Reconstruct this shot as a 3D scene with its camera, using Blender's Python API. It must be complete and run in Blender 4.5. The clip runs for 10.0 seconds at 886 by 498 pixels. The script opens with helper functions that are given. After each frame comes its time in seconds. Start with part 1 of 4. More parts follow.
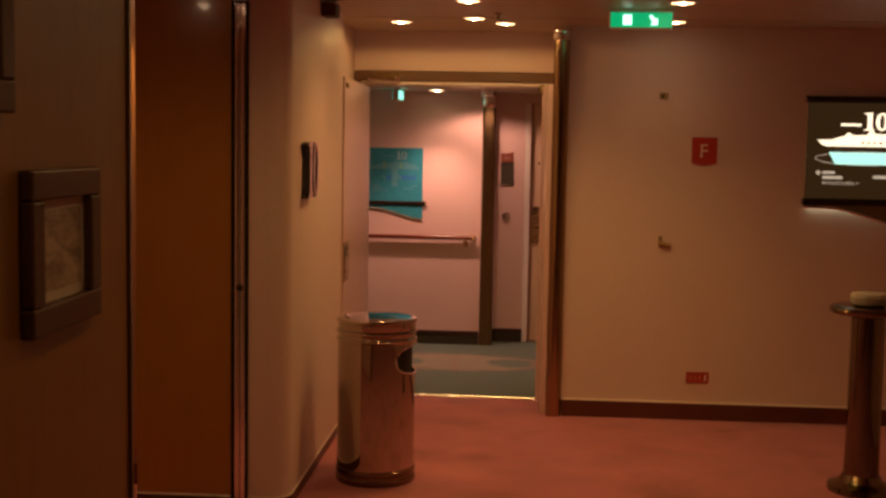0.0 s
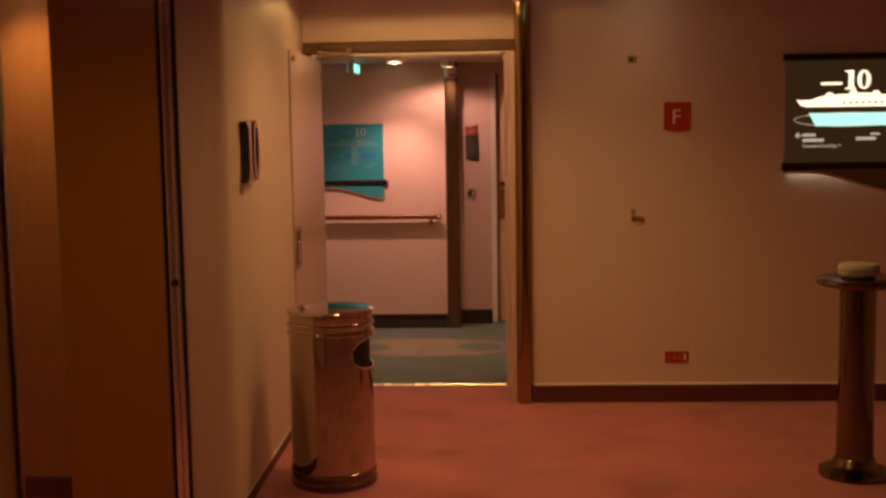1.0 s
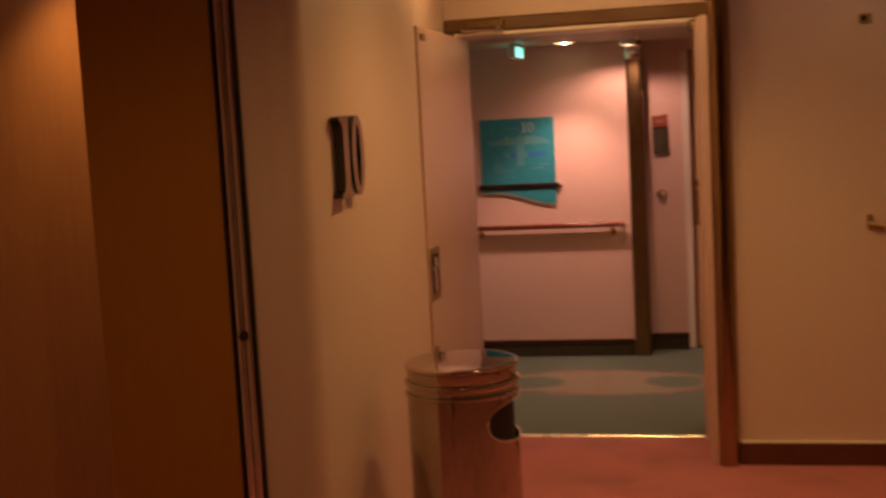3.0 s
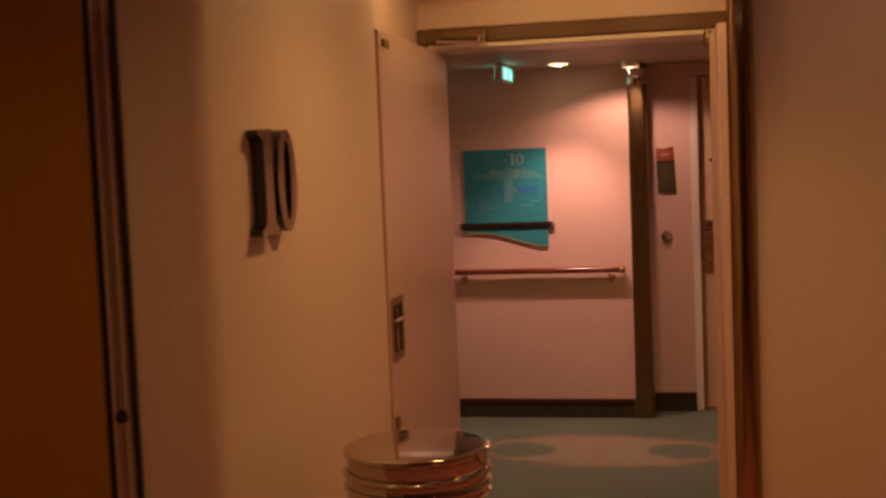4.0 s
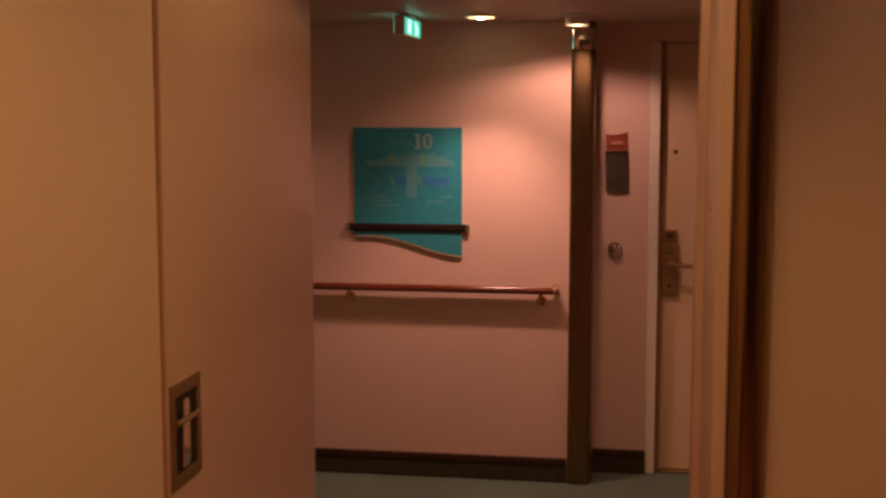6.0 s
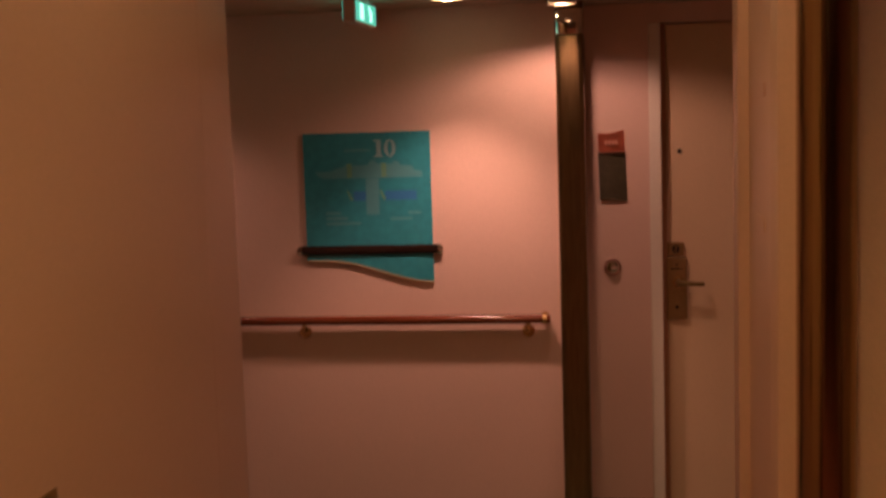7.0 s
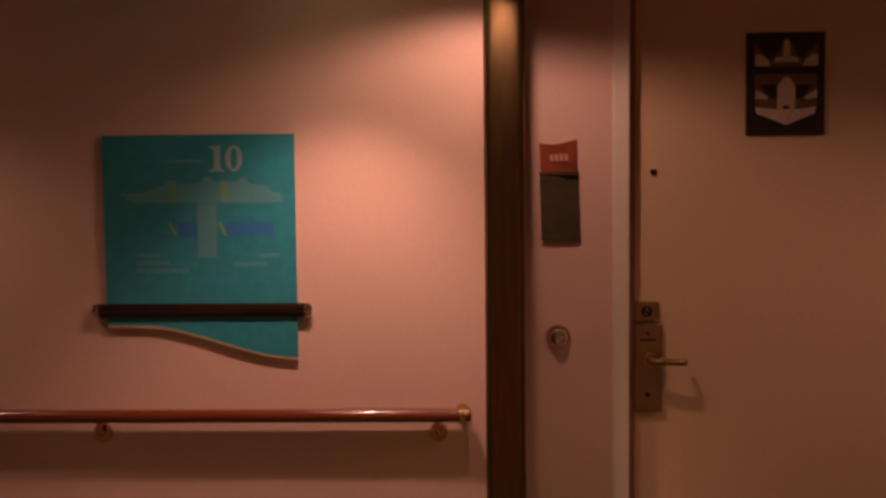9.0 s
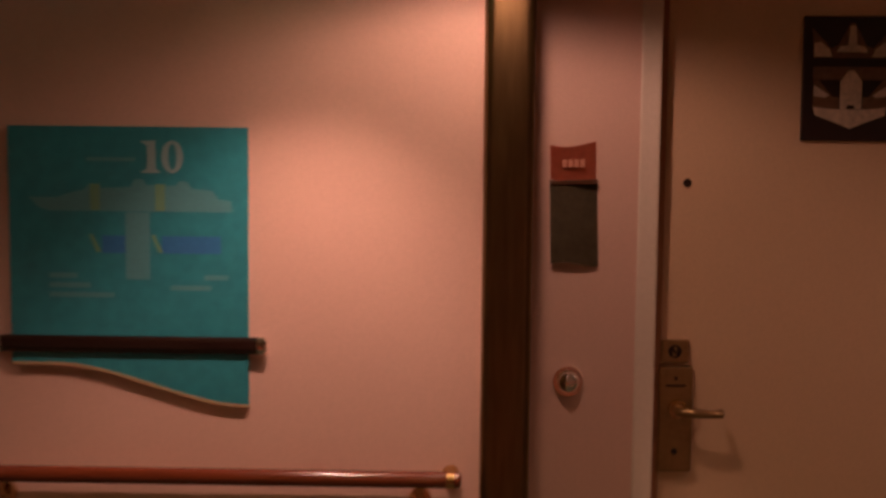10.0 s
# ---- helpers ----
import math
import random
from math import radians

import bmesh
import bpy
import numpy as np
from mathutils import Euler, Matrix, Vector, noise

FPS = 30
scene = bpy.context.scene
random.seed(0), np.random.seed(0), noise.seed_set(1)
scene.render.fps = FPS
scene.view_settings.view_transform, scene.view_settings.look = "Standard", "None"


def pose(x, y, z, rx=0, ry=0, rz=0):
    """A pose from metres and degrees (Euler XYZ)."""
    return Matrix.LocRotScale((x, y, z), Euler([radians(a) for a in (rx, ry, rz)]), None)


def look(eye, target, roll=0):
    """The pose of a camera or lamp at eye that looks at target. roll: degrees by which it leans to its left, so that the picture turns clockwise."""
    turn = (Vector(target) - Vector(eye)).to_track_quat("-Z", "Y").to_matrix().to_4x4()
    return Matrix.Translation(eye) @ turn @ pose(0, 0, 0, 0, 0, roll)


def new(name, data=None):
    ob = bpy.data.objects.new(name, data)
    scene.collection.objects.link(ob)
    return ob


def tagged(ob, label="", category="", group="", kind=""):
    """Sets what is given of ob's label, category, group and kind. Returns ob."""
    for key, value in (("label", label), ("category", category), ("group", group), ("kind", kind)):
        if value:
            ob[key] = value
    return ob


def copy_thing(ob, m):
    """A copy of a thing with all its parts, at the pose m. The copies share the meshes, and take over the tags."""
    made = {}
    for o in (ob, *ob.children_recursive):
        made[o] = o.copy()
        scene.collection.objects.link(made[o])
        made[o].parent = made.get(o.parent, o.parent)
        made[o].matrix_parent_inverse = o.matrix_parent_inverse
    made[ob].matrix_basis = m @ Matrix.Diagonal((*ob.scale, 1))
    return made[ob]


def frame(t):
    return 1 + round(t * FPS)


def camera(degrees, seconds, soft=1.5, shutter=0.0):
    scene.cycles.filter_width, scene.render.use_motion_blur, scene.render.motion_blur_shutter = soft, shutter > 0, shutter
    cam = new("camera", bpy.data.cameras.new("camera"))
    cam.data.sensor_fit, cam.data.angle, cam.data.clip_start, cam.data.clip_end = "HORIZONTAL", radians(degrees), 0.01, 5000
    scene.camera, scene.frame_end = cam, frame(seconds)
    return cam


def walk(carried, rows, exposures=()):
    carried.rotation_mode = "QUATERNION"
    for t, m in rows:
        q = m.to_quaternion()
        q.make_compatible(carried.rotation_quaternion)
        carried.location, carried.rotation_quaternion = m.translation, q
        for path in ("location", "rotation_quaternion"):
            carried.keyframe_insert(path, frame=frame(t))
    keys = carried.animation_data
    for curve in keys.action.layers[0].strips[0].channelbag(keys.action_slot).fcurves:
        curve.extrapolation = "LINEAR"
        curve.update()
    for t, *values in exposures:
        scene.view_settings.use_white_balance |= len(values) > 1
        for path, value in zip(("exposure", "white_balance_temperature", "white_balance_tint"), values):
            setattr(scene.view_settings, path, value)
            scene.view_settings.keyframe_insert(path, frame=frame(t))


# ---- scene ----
cam = camera(40.6, 10.0, soft=2.8, shutter=0.6)
PATH = [
    (0, (0.383, 0.898, 1.665), (0.254, 2.886, 1.483), 1.0),
    (0.5, (0.424, 1.106, 1.657), (0.294, 3.092, 1.457), 0.0),
    (1, (0.448, 1.344, 1.656), (0.358, 3.329, 1.433), -0.9),
    (1.5, (0.524, 1.63, 1.641), (0.343, 3.611, 1.441), -1.7),
    (2, (0.558, 1.966, 1.634), (0.256, 3.931, 1.418), -1.3),
    (2.5, (0.512, 2.339, 1.643), (0.228, 4.306, 1.426), -1.3),
    (3, (0.511, 2.717, 1.617), (0.087, 4.66, 1.401), -3.1),
    (3.2, (0.501, 2.888, 1.634), (0.048, 4.831, 1.49), -2.5),
    (4.3, (0.433, 3.846, 1.535), (0.026, 5.798, 1.376), -2.2),
    (4.5, (0.448, 4.012, 1.546), (0.003, 5.952, 1.35), -1.1),
    (4.7, (0.405, 4.222, 1.559), (-0.062, 6.16, 1.392), -0.6),
    (5, (0.376, 4.43, 1.545), (-0.068, 6.368, 1.327), 0.4),
    (5.2, (0.366, 4.625, 1.583), (0.032, 6.586, 1.379), -0.4),
    (6.3, (0.281, 5.528, 1.633), (-0.01, 7.493, 1.402), 0.3),
    (6.5, (0.232, 5.691, 1.637), (0.013, 7.66, 1.364), -0.7),
    (7, (0.247, 6.089, 1.617), (-0.029, 8.059, 1.409), -1.8),
    (7.5, (0.176, 6.445, 1.587), (-0.045, 8.426, 1.431), 0.7),
    (8, (0.166, 6.862, 1.548), (0.046, 8.852, 1.382), -1.1),
    (8.5, (0.114, 7.216, 1.525), (-0.117, 9.196, 1.369), 0.1),
    (9, (0.059, 7.554, 1.542), (-0.01, 9.546, 1.381), -0.6),
    (9.5, (-0.036, 7.879, 1.549), (-0.087, 9.869, 1.357), -0.7),
    (10, (0.021, 8.143, 1.573), (-0.013, 10.134, 1.391), 0.6),
]
walk(cam, [(t, look(eye, target, roll)) for t, eye, target, roll in PATH],
     exposures=((0, 0.78), (3, 0.80), (4.5, 0.62), (6.5, 0.35), (8.5, 0.10), (10, -0.04)))

# ---------------------------------------------------------------- light
world = bpy.data.worlds.new("world")
world.use_nodes = True
scene.world = world
world.node_tree.nodes["Background"].inputs[0].default_value = (0.0, 0.0, 0.0, 1)
world.node_tree.nodes["Background"].inputs[1].default_value = 0.0

LOBBY_GLOW = (1.0, 0.535, 0.156)
HALL_GLOW = (1.0, 0.500, 0.366)
LOBBY_Z, HALL_Z = 2.35, 2.05


def spot(x, y, z, watts, angle, colour, blend=0.5, radius=0.04):
    data = bpy.data.lights.new("downlight_and_fill_beam", "SPOT")
    data.energy, data.spot_size, data.spot_blend = watts, radians(angle), blend
    data.color, data.shadow_soft_size = colour, radius
    ob = new("downlight_and_fill_beam", data)
    ob.matrix_world = pose(x, y, z)
    return ob


# recessed downlights and added fill lamps: place, watts, beam angle, softness of the beam's edge
# the last five are out of view, added only to brighten the lobby
LOBBY_LAMPS_AND_FILL = [(-0.34, 7.93, 5.6, 171, 0.12), (0.10, 7.69, 13, 115, 1), (0.265, 7.97, 5.6, 171, 0.12), (0.10, 6.85, 42, 155, 1),
               (1.14, 6.84, 30, 135, 1), (1.22, 7.77, 3, 110, 1), (-1.50, 6.20, 36, 95, 1), (0.10, 4.9, 19, 170, 0.7), (1.14, 4.9, 3, 140, 1),
               (-1.30, 5.0, 8, 150, 1), (0.10, 2.9, 8, 140, 1), (0.10, 0.9, 2, 140, 1)]
# the third, to the right, is unseen: fill added for the cabin door
HALL_LAMPS_AND_FILL = [(-0.290, 10.22, 73, 92), (-1.62, 10.15, 20, 120), (1.55, 9.9, 23, 150)]
WASHER = (0.10, 10.21)
for x, y, w, a, edge in LOBBY_LAMPS_AND_FILL:
    spot(x, y, LOBBY_Z - 0.012, w, a, LOBBY_GLOW, edge, 0.05)
for x, y, w, a in HALL_LAMPS_AND_FILL:
    spot(x, y, HALL_Z - 0.012, w, a, HALL_GLOW, 0.7, 0.035)
spot(WASHER[0], WASHER[1], HALL_Z - 0.050, 9.5, 156, HALL_GLOW, 0.35, 0.03)

# ---------------------------------------------------------------- materials


def material(name, colour, rough=0.6, metal=0.0, vary=0.12, big=1.3, small=60.0, bump=0.1, coat=0.0, rough_vary=0.15, stretch=(1, 1, 1)):
    """Base colour with blotches and grain, relief and uneven gloss, in object space."""
    m = bpy.data.materials.new(name)
    m.use_nodes = True
    nt = m.node_tree
    n, l = nt.nodes, nt.links
    b = n["Principled BSDF"]
    tc = n.new("ShaderNodeTexCoord")
    mp = n.new("ShaderNodeMapping")
    mp.inputs["Scale"].default_value = stretch
    l.new(tc.outputs["Object"], mp.inputs["Vector"])
    n1, n2 = n.new("ShaderNodeTexNoise"), n.new("ShaderNodeTexNoise")
    n1.inputs["Scale"].default_value, n1.inputs["Detail"].default_value = big, 5
    n2.inputs["Scale"].default_value, n2.inputs["Detail"].default_value = small, 3
    for k in (n1, n2):
        l.new(mp.outputs[0], k.inputs["Vector"])
    add = n.new("ShaderNodeMath")
    add.operation = "ADD"
    l.new(n1.outputs["Fac"], add.inputs[0])
    l.new(n2.outputs["Fac"], add.inputs[1])
    rng = n.new("ShaderNodeMapRange")
    rng.inputs["From Min"].default_value, rng.inputs["From Max"].default_value = 0.65, 1.35
    rng.inputs["To Min"].default_value, rng.inputs["To Max"].default_value = 1 - vary, 1 + vary
    l.new(add.outputs[0], rng.inputs["Value"])
    hsv = n.new("ShaderNodeHueSaturation")
    hsv.inputs["Color"].default_value = (*colour, 1)
    l.new(rng.outputs[0], hsv.inputs["Value"])
    l.new(hsv.outputs[0], b.inputs["Base Color"])
    rr = n.new("ShaderNodeMapRange")
    rr.inputs["From Min"].default_value, rr.inputs["From Max"].default_value = 0.3, 0.7
    rr.inputs["To Min"].default_value = max(0.02, rough * (1 - rough_vary))
    rr.inputs["To Max"].default_value = min(1, rough * (1 + rough_vary))
    l.new(n1.outputs["Fac"], rr.inputs["Value"])
    l.new(rr.outputs[0], b.inputs["Roughness"])
    b.inputs["Metallic"].default_value = metal
    b.inputs["Coat Weight"].default_value = coat
    b.inputs["Coat Roughness"].default_value = 0.08
    if bump:
        bp = n.new("ShaderNodeBump")
        bp.inputs["Strength"].default_value, bp.inputs["Distance"].default_value = bump, 0.002
        l.new(n2.outputs["Fac"], bp.inputs["Height"])
        l.new(bp.outputs[0], b.inputs["Normal"])
    return m


def glowing(name, colour, strength, body=0.5):
    m = bpy.data.materials.new(name)
    m.use_nodes = True
    b = m.node_tree.nodes["Principled BSDF"]
    b.inputs["Base Color"].default_value = (*[min(1, body * c) for c in colour], 1)
    b.inputs["Emission Color"].default_value = (*colour, 1)
    b.inputs["Emission Strength"].default_value = strength
    b.inputs["Roughness"].default_value = 0.4
    return m


M_WALL = material("beige_wall_vinyl", (0.68, 0.518, 0.480), 0.50, vary=0.06, big=1.1, small=180, bump=0.25)
M_DOOR = material("beige_door_laminate", (0.74, 0.545, 0.370), 0.42, vary=0.05, big=1.0, small=140, bump=0.12)
M_BROWNWALL = material("brown_veneer_wall", (0.24, 0.110, 0.016), 0.42, vary=0.12, big=1.6, small=40, bump=0.05, stretch=(1, 1, 0.12))
M_PINK = material("pink_cream_wall_vinyl", (0.77, 0.55, 0.475), 0.5, vary=0.05, big=1.2, small=160, bump=0.2)
M_CREAM = material("cream_painted_steel", (0.62, 0.435, 0.405), 0.33, vary=0.05, big=1.5, small=120, bump=0.08)
M_WHITE = material("off_white_frame_paint", (0.85, 0.77, 0.68), 0.4, vary=0.05, small=90, bump=0.06)
M_CEIL = material("ceiling_panel_paint", (0.50, 0.40, 0.30), 0.5, vary=0.06, small=90, bump=0.05)
M_SKIRT = material("dark_maroon_skirting", (0.105, 0.028, 0.015), 0.45, vary=0.25, big=6, small=90, bump=0.1)
M_CAP = material("dark_red_cap_wood", (0.050, 0.014, 0.009), 0.40, vary=0.2, big=5, small=80, bump=0.05)
M_SKIRT_GREEN = material("dark_patterned_skirting_carpet", (0.050, 0.040, 0.019), 0.9, vary=0.6, big=26, small=160, bump=0.6)
M_LACQUER = material("brown_lacquered_veneer", (0.37, 0.160, 0.018), 0.24, vary=0.06, big=0.9, small=30, bump=0.02, coat=0.5, stretch=(1, 1, 0.12))
M_ALCOVE = material("tan_wall_veneer", (0.40, 0.188, 0.096), 0.34, vary=0.10, big=1.2, small=40, bump=0.04, stretch=(1, 1, 0.12))
M_WOOD = material("reddish_polished_wood", (0.15, 0.034, 0.013), 0.20, vary=0.25, big=5, small=70, bump=0.05, coat=0.6, stretch=(0.08, 1, 1))
M_DARKWOOD = material("dark_brown_frame_wood", (0.075, 0.026, 0.008), 0.55, vary=0.3, big=5, small=70, bump=0.1)
M_CHROME = material("polished_steel", (0.86, 0.83, 0.79), 0.035, 1.0, vary=0.05, big=3, small=90, bump=0.01, rough_vary=0.5)
M_SATIN = material("satin_steel", (0.93, 0.91, 0.89), 0.27, 1.0, vary=0.08, big=6, small=90, bump=0.04)
M_BRASS = material("aged_brass", (0.60, 0.42, 0.20), 0.20, 1.0, vary=0.18, big=4, small=60, bump=0.04, rough_vary=0.5)
M_COLUMN = material("dull_brass_sheet", (0.36, 0.25, 0.14), 0.15, 1.0, vary=0.15, big=4, small=60, bump=0.03, stretch=(1, 1, 0.1))
M_BRONZE = material("brushed_bronze", (0.215, 0.148, 0.072), 0.33, 1.0, vary=0.2, big=3, small=80, bump=0.06, stretch=(1, 1, 0.1))
M_BLACKMETAL = material("black_gloss_metal", (0.014, 0.009, 0.006), 0.22, 0.0, vary=0.2, coat=0.1, bump=0.01)
M_NUMFACE = material("polished_bronze_face", (0.56, 0.46, 0.35), 0.16, 1.0, vary=0.08, bump=0.01)
M_HEAD = material("brown_painted_head_rail", (0.15, 0.075, 0.034), 0.4, vary=0.15, big=4, small=70, bump=0.05)
M_EDGE = material("brown_door_edge", (0.38, 0.18, 0.10), 0.5, vary=0.15)
M_TAUPE = material("taupe_sign_apron", (0.16, 0.11, 0.065), 0.4, vary=0.1)
M_DARKBAR = material("near_black_varnished_wood", (0.020, 0.010, 0.008), 0.12, vary=0.25, big=5, small=70, bump=0.04, coat=0.6, stretch=(0.08, 1, 1))
M_BLACK = material("black_rubber", (0.012, 0.009, 0.008), 0.6, vary=0.2)
M_TEAL = material("teal_sign_panel", (0.036, 0.300, 0.385), 0.35, vary=0.14, big=2.5, small=40, bump=0.02, coat=0.15)
M_TEALEDGE = material("cut_sign_edge", (0.50, 0.40, 0.24), 0.5, vary=0.1)
M_PALE = material("faded_white_print", (0.105, 0.345, 0.410), 0.45, vary=0.08, big=9, small=120, bump=0)
M_PALETXT = material("white_print", (0.30, 0.48, 0.52), 0.45, vary=0.08, big=9, small=120, bump=0)
M_BLUE = material("faded_blue_print", (0.040, 0.205, 0.50), 0.45, vary=0.08, big=9, small=100, bump=0)
M_YELLOW = material("faded_yellow_print", (0.17, 0.38, 0.25), 0.45, vary=0.08, big=9, small=100, bump=0)
M_RED = material("red_plastic_sign", (0.42, 0.030, 0.018), 0.4, vary=0.1, small=60, bump=0.03)
M_SIGNWHITE = material("white_sign_paint", (0.80, 0.72, 0.66), 0.45, vary=0.05)
M_CARD = material("grey_green_paper_card", (0.15, 0.125, 0.080), 0.6, vary=0.2, big=12, small=80, bump=0.1)
M_REDCARD = material("orange_red_paper_card", (0.52, 0.13, 0.07), 0.6, vary=0.12, big=10, small=80, bump=0.1)
M_PLAQUE = material("dark_plaque_enamel", (0.020, 0.010, 0.008), 0.4, vary=0.2)
M_PLAQUEMID = material("brown_enamel", (0.17, 0.095, 0.055), 0.45, vary=0.25, big=20, small=80)
M_CARDBAR = material("worn_pale_print", (0.72, 0.34, 0.24), 0.6, vary=0.1)
M_PLAQUEFIG = material("silver_grey_enamel", (0.62, 0.52, 0.42), 0.45, vary=0.25, big=20, small=80)
M_LOCK = material("tarnished_lock_brass", (0.36, 0.25, 0.12), 0.36, 0.85, vary=0.15, big=8, small=70, bump=0.05)
# base colours darkened: the dim surroundings' reflections are put into both steels
M_ASH = material("darkened_polished_steel", (0.21, 0.16, 0.11), 0.11, 1.0, vary=0.15, big=4, small=70, bump=0.01, rough_vary=0.5)
M_BIN = material("fingerprinted_polished_steel", (0.52, 0.45, 0.38), 0.055, 1.0, vary=0.10, big=5, small=80, bump=0.01, rough_vary=0.6)
M_KNOB = material("worn_bright_steel", (0.94, 0.90, 0.84), 0.06, 1.0, vary=0.05, big=30, small=90, bump=0.02)
M_MAT = material("ivory_picture_mount", (0.62, 0.56, 0.45), 0.7, vary=0.05)
M_ART = material("grey_landscape_print", (0.32, 0.26, 0.18), 0.35, vary=0.7, big=9, small=30, bump=0, stretch=(1, 1, 2.5))
M_SAND = material("pale_ash_sand", (0.46, 0.42, 0.36), 0.9, vary=0.15, small=200, bump=0.5)
M_PANELDARK = material("smoked_acrylic", (0.075, 0.050, 0.028), 0.25, vary=0.15, coat=0.2, bump=0.01)
G_LAMP = glowing("warm_lamp_glass", (1.0, 0.60, 0.28), 2.6)
G_BULB = glowing("halogen_bulb", (1.0, 0.68, 0.38), 80.0)
G_GREEN = glowing("green_exit_glass", (0.0, 0.42, 0.15), 0.55)
G_SEAGREEN = glowing("pale_green_exit_glass", (0.10, 0.62, 0.46), 0.75)
G_GREENW = glowing("lit_white_green", (0.45, 1.0, 0.75), 1.5)
G_WHITE = glowing("backlit_white", (1.0, 0.80, 0.55), 0.95)
G_GREY = glowing("backlit_grey", (0.9, 0.74, 0.55), 0.30)
G_STRIP = glowing("sign_tube_glow", (0.95, 1.0, 0.62), 1.1)
G_PANEL = glowing("dim_backlit_brown", (1.0, 0.50, 0.16), 0.016, 0.022)
G_PANEL.node_tree.nodes["Principled BSDF"].inputs["Specular IOR Level"].default_value = 0.2
G_CYAN = glowing("backlit_cyan", (0.40, 0.80, 0.70), 0.78)


def carpet(name, ground, second, scale, ovals=False):
    """Cut-pile carpet: tuft grain, soft worn blotches and, for the hall, woven cream ovals with a rosy rim."""
    m = material(name, ground, 0.95, vary=0.28, big=3.0, small=420, bump=0.9)
    nt = m.node_tree
    n, l = nt.nodes, nt.links
    b = n["Principled BSDF"]
    b.inputs["Sheen Weight"].default_value = 0.25
    b.inputs["Sheen Roughness"].default_value = 0.5
    src = b.inputs["Base Color"].links[0].from_socket
    tc = n.new("ShaderNodeTexCoord")

    def math(op, a, c):
        k = n.new("ShaderNodeMath")
        k.operation = op
        for i, v in enumerate((a, c)):
            if isinstance(v, (int, float)):
                k.inputs[i].default_value = v
            else:
                l.new(v, k.inputs[i])
        return k.outputs[0]

    def blend(fac, low, high):
        k = n.new("ShaderNodeMix")
        k.data_type = "RGBA"
        l.new(fac, k.inputs["Factor"])
        l.new(low, k.inputs["A"])
        if isinstance(high, tuple):
            k.inputs["B"].default_value = (*high, 1)
        else:
            l.new(high, k.inputs["B"])
        return k.outputs["Result"]

    def soft(value, edge):
        k = n.new("ShaderNodeMapRange")
        k.inputs["From Min"].default_value, k.inputs["From Max"].default_value = edge + 0.11, edge - 0.11
        l.new(value, k.inputs["Value"])
        return k.outputs[0]

    nz = n.new("ShaderNodeTexNoise")
    nz.inputs["Scale"].default_value, nz.inputs["Detail"].default_value = scale, 4
    l.new(tc.outputs["Object"], nz.inputs["Vector"])
    if not ovals:
        spotty = n.new("ShaderNodeMapRange")
        spotty.inputs["From Min"].default_value, spotty.inputs["From Max"].default_value = 0.52, 0.72
        l.new(nz.outputs["Fac"], spotty.inputs["Value"])
        l.new(blend(math("MULTIPLY", spotty.outputs[0], 0.6), src, second), b.inputs["Base Color"])
        return m
    sep = n.new("ShaderNodeSeparateXYZ")
    l.new(tc.outputs["Object"], sep.inputs[0])
    x, y = sep.outputs["X"], sep.outputs["Y"]
    wob = math("MULTIPLY", math("SUBTRACT", nz.outputs["Fac"], 0.5), 0.95)
    # ovals every 1.4 m along the hall, each with two green eyes and a rosy seam
    u = math("SUBTRACT", math("FRACT", math("DIVIDE", math("ADD", x, 14.79), 1.40), 0), 0.5)
    u = math("MULTIPLY", u, 1.40)
    v = math("SUBTRACT", y, 9.80)
    r = math("ADD", math("SQRT", math("ADD", math("POWER", math("DIVIDE", u, 0.65), 2.0), math("POWER", math("DIVIDE", v, 0.33), 2.0)), 0), wob)
    inner = math("ADD", math("SQRT", math("ADD", math("POWER", math("DIVIDE", math("ADD", math("ABSOLUTE", u, 0), -0.41), 0.17), 2.0),
                                          math("POWER", math("DIVIDE", v, 0.15), 2.0)), 0), wob)
    col = blend(soft(r, 1.0), src, (0.235, 0.118, 0.082))
    col = blend(soft(r, 0.90), col, second)
    seam = math("MULTIPLY", soft(math("MULTIPLY", math("ABSOLUTE", u, 0), 4.0), 0.09), soft(r, 0.98))
    col = blend(math("MULTIPLY", seam, 0.45), col, (0.235, 0.118, 0.082))
    col = blend(soft(inner, 1.0), col, src)
    grain = n.new("ShaderNodeTexNoise")
    grain.inputs["Scale"].default_value = 330
    l.new(tc.outputs["Object"], grain.inputs["Vector"])
    g = n.new("ShaderNodeHueSaturation")
    l.new(col, g.inputs["Color"])
    l.new(math("ADD", math("MULTIPLY", grain.outputs["Fac"], 0.7), 0.65), g.inputs["Value"])
    l.new(g.outputs[0], b.inputs["Base Color"])
    return m


M_REDCARPET = carpet("worn_red_carpet", (0.47, 0.142, 0.165), (0.22, 0.054, 0.058), 2.2)
M_GREENCARPET = carpet("green_patterned_carpet", (0.076, 0.122, 0.090), (0.245, 0.212, 0.138), 6.0, True)

# ---------------------------------------------------------------- mesh helpers


def part(name, bm, mat, parent=None, label="", smooth=False):
    me = bpy.data.meshes.new(name)
    bmesh.ops.recalc_face_normals(bm, faces=bm.faces)
    bm.to_mesh(me)
    bm.free()
    me.materials.append(mat)
    if smooth:
        me.polygons.foreach_set("use_smooth", [True] * len(me.polygons))
        me.set_sharp_from_angle(angle=radians(38))
    ob = new(name, me)
    if parent:
        ob.parent = parent
    if label:
        tagged(ob, label)
    return ob


def structure(name, bm, mat, label="", smooth=False):
    return tagged(part(name, bm, mat, None, label, smooth), kind="structure")


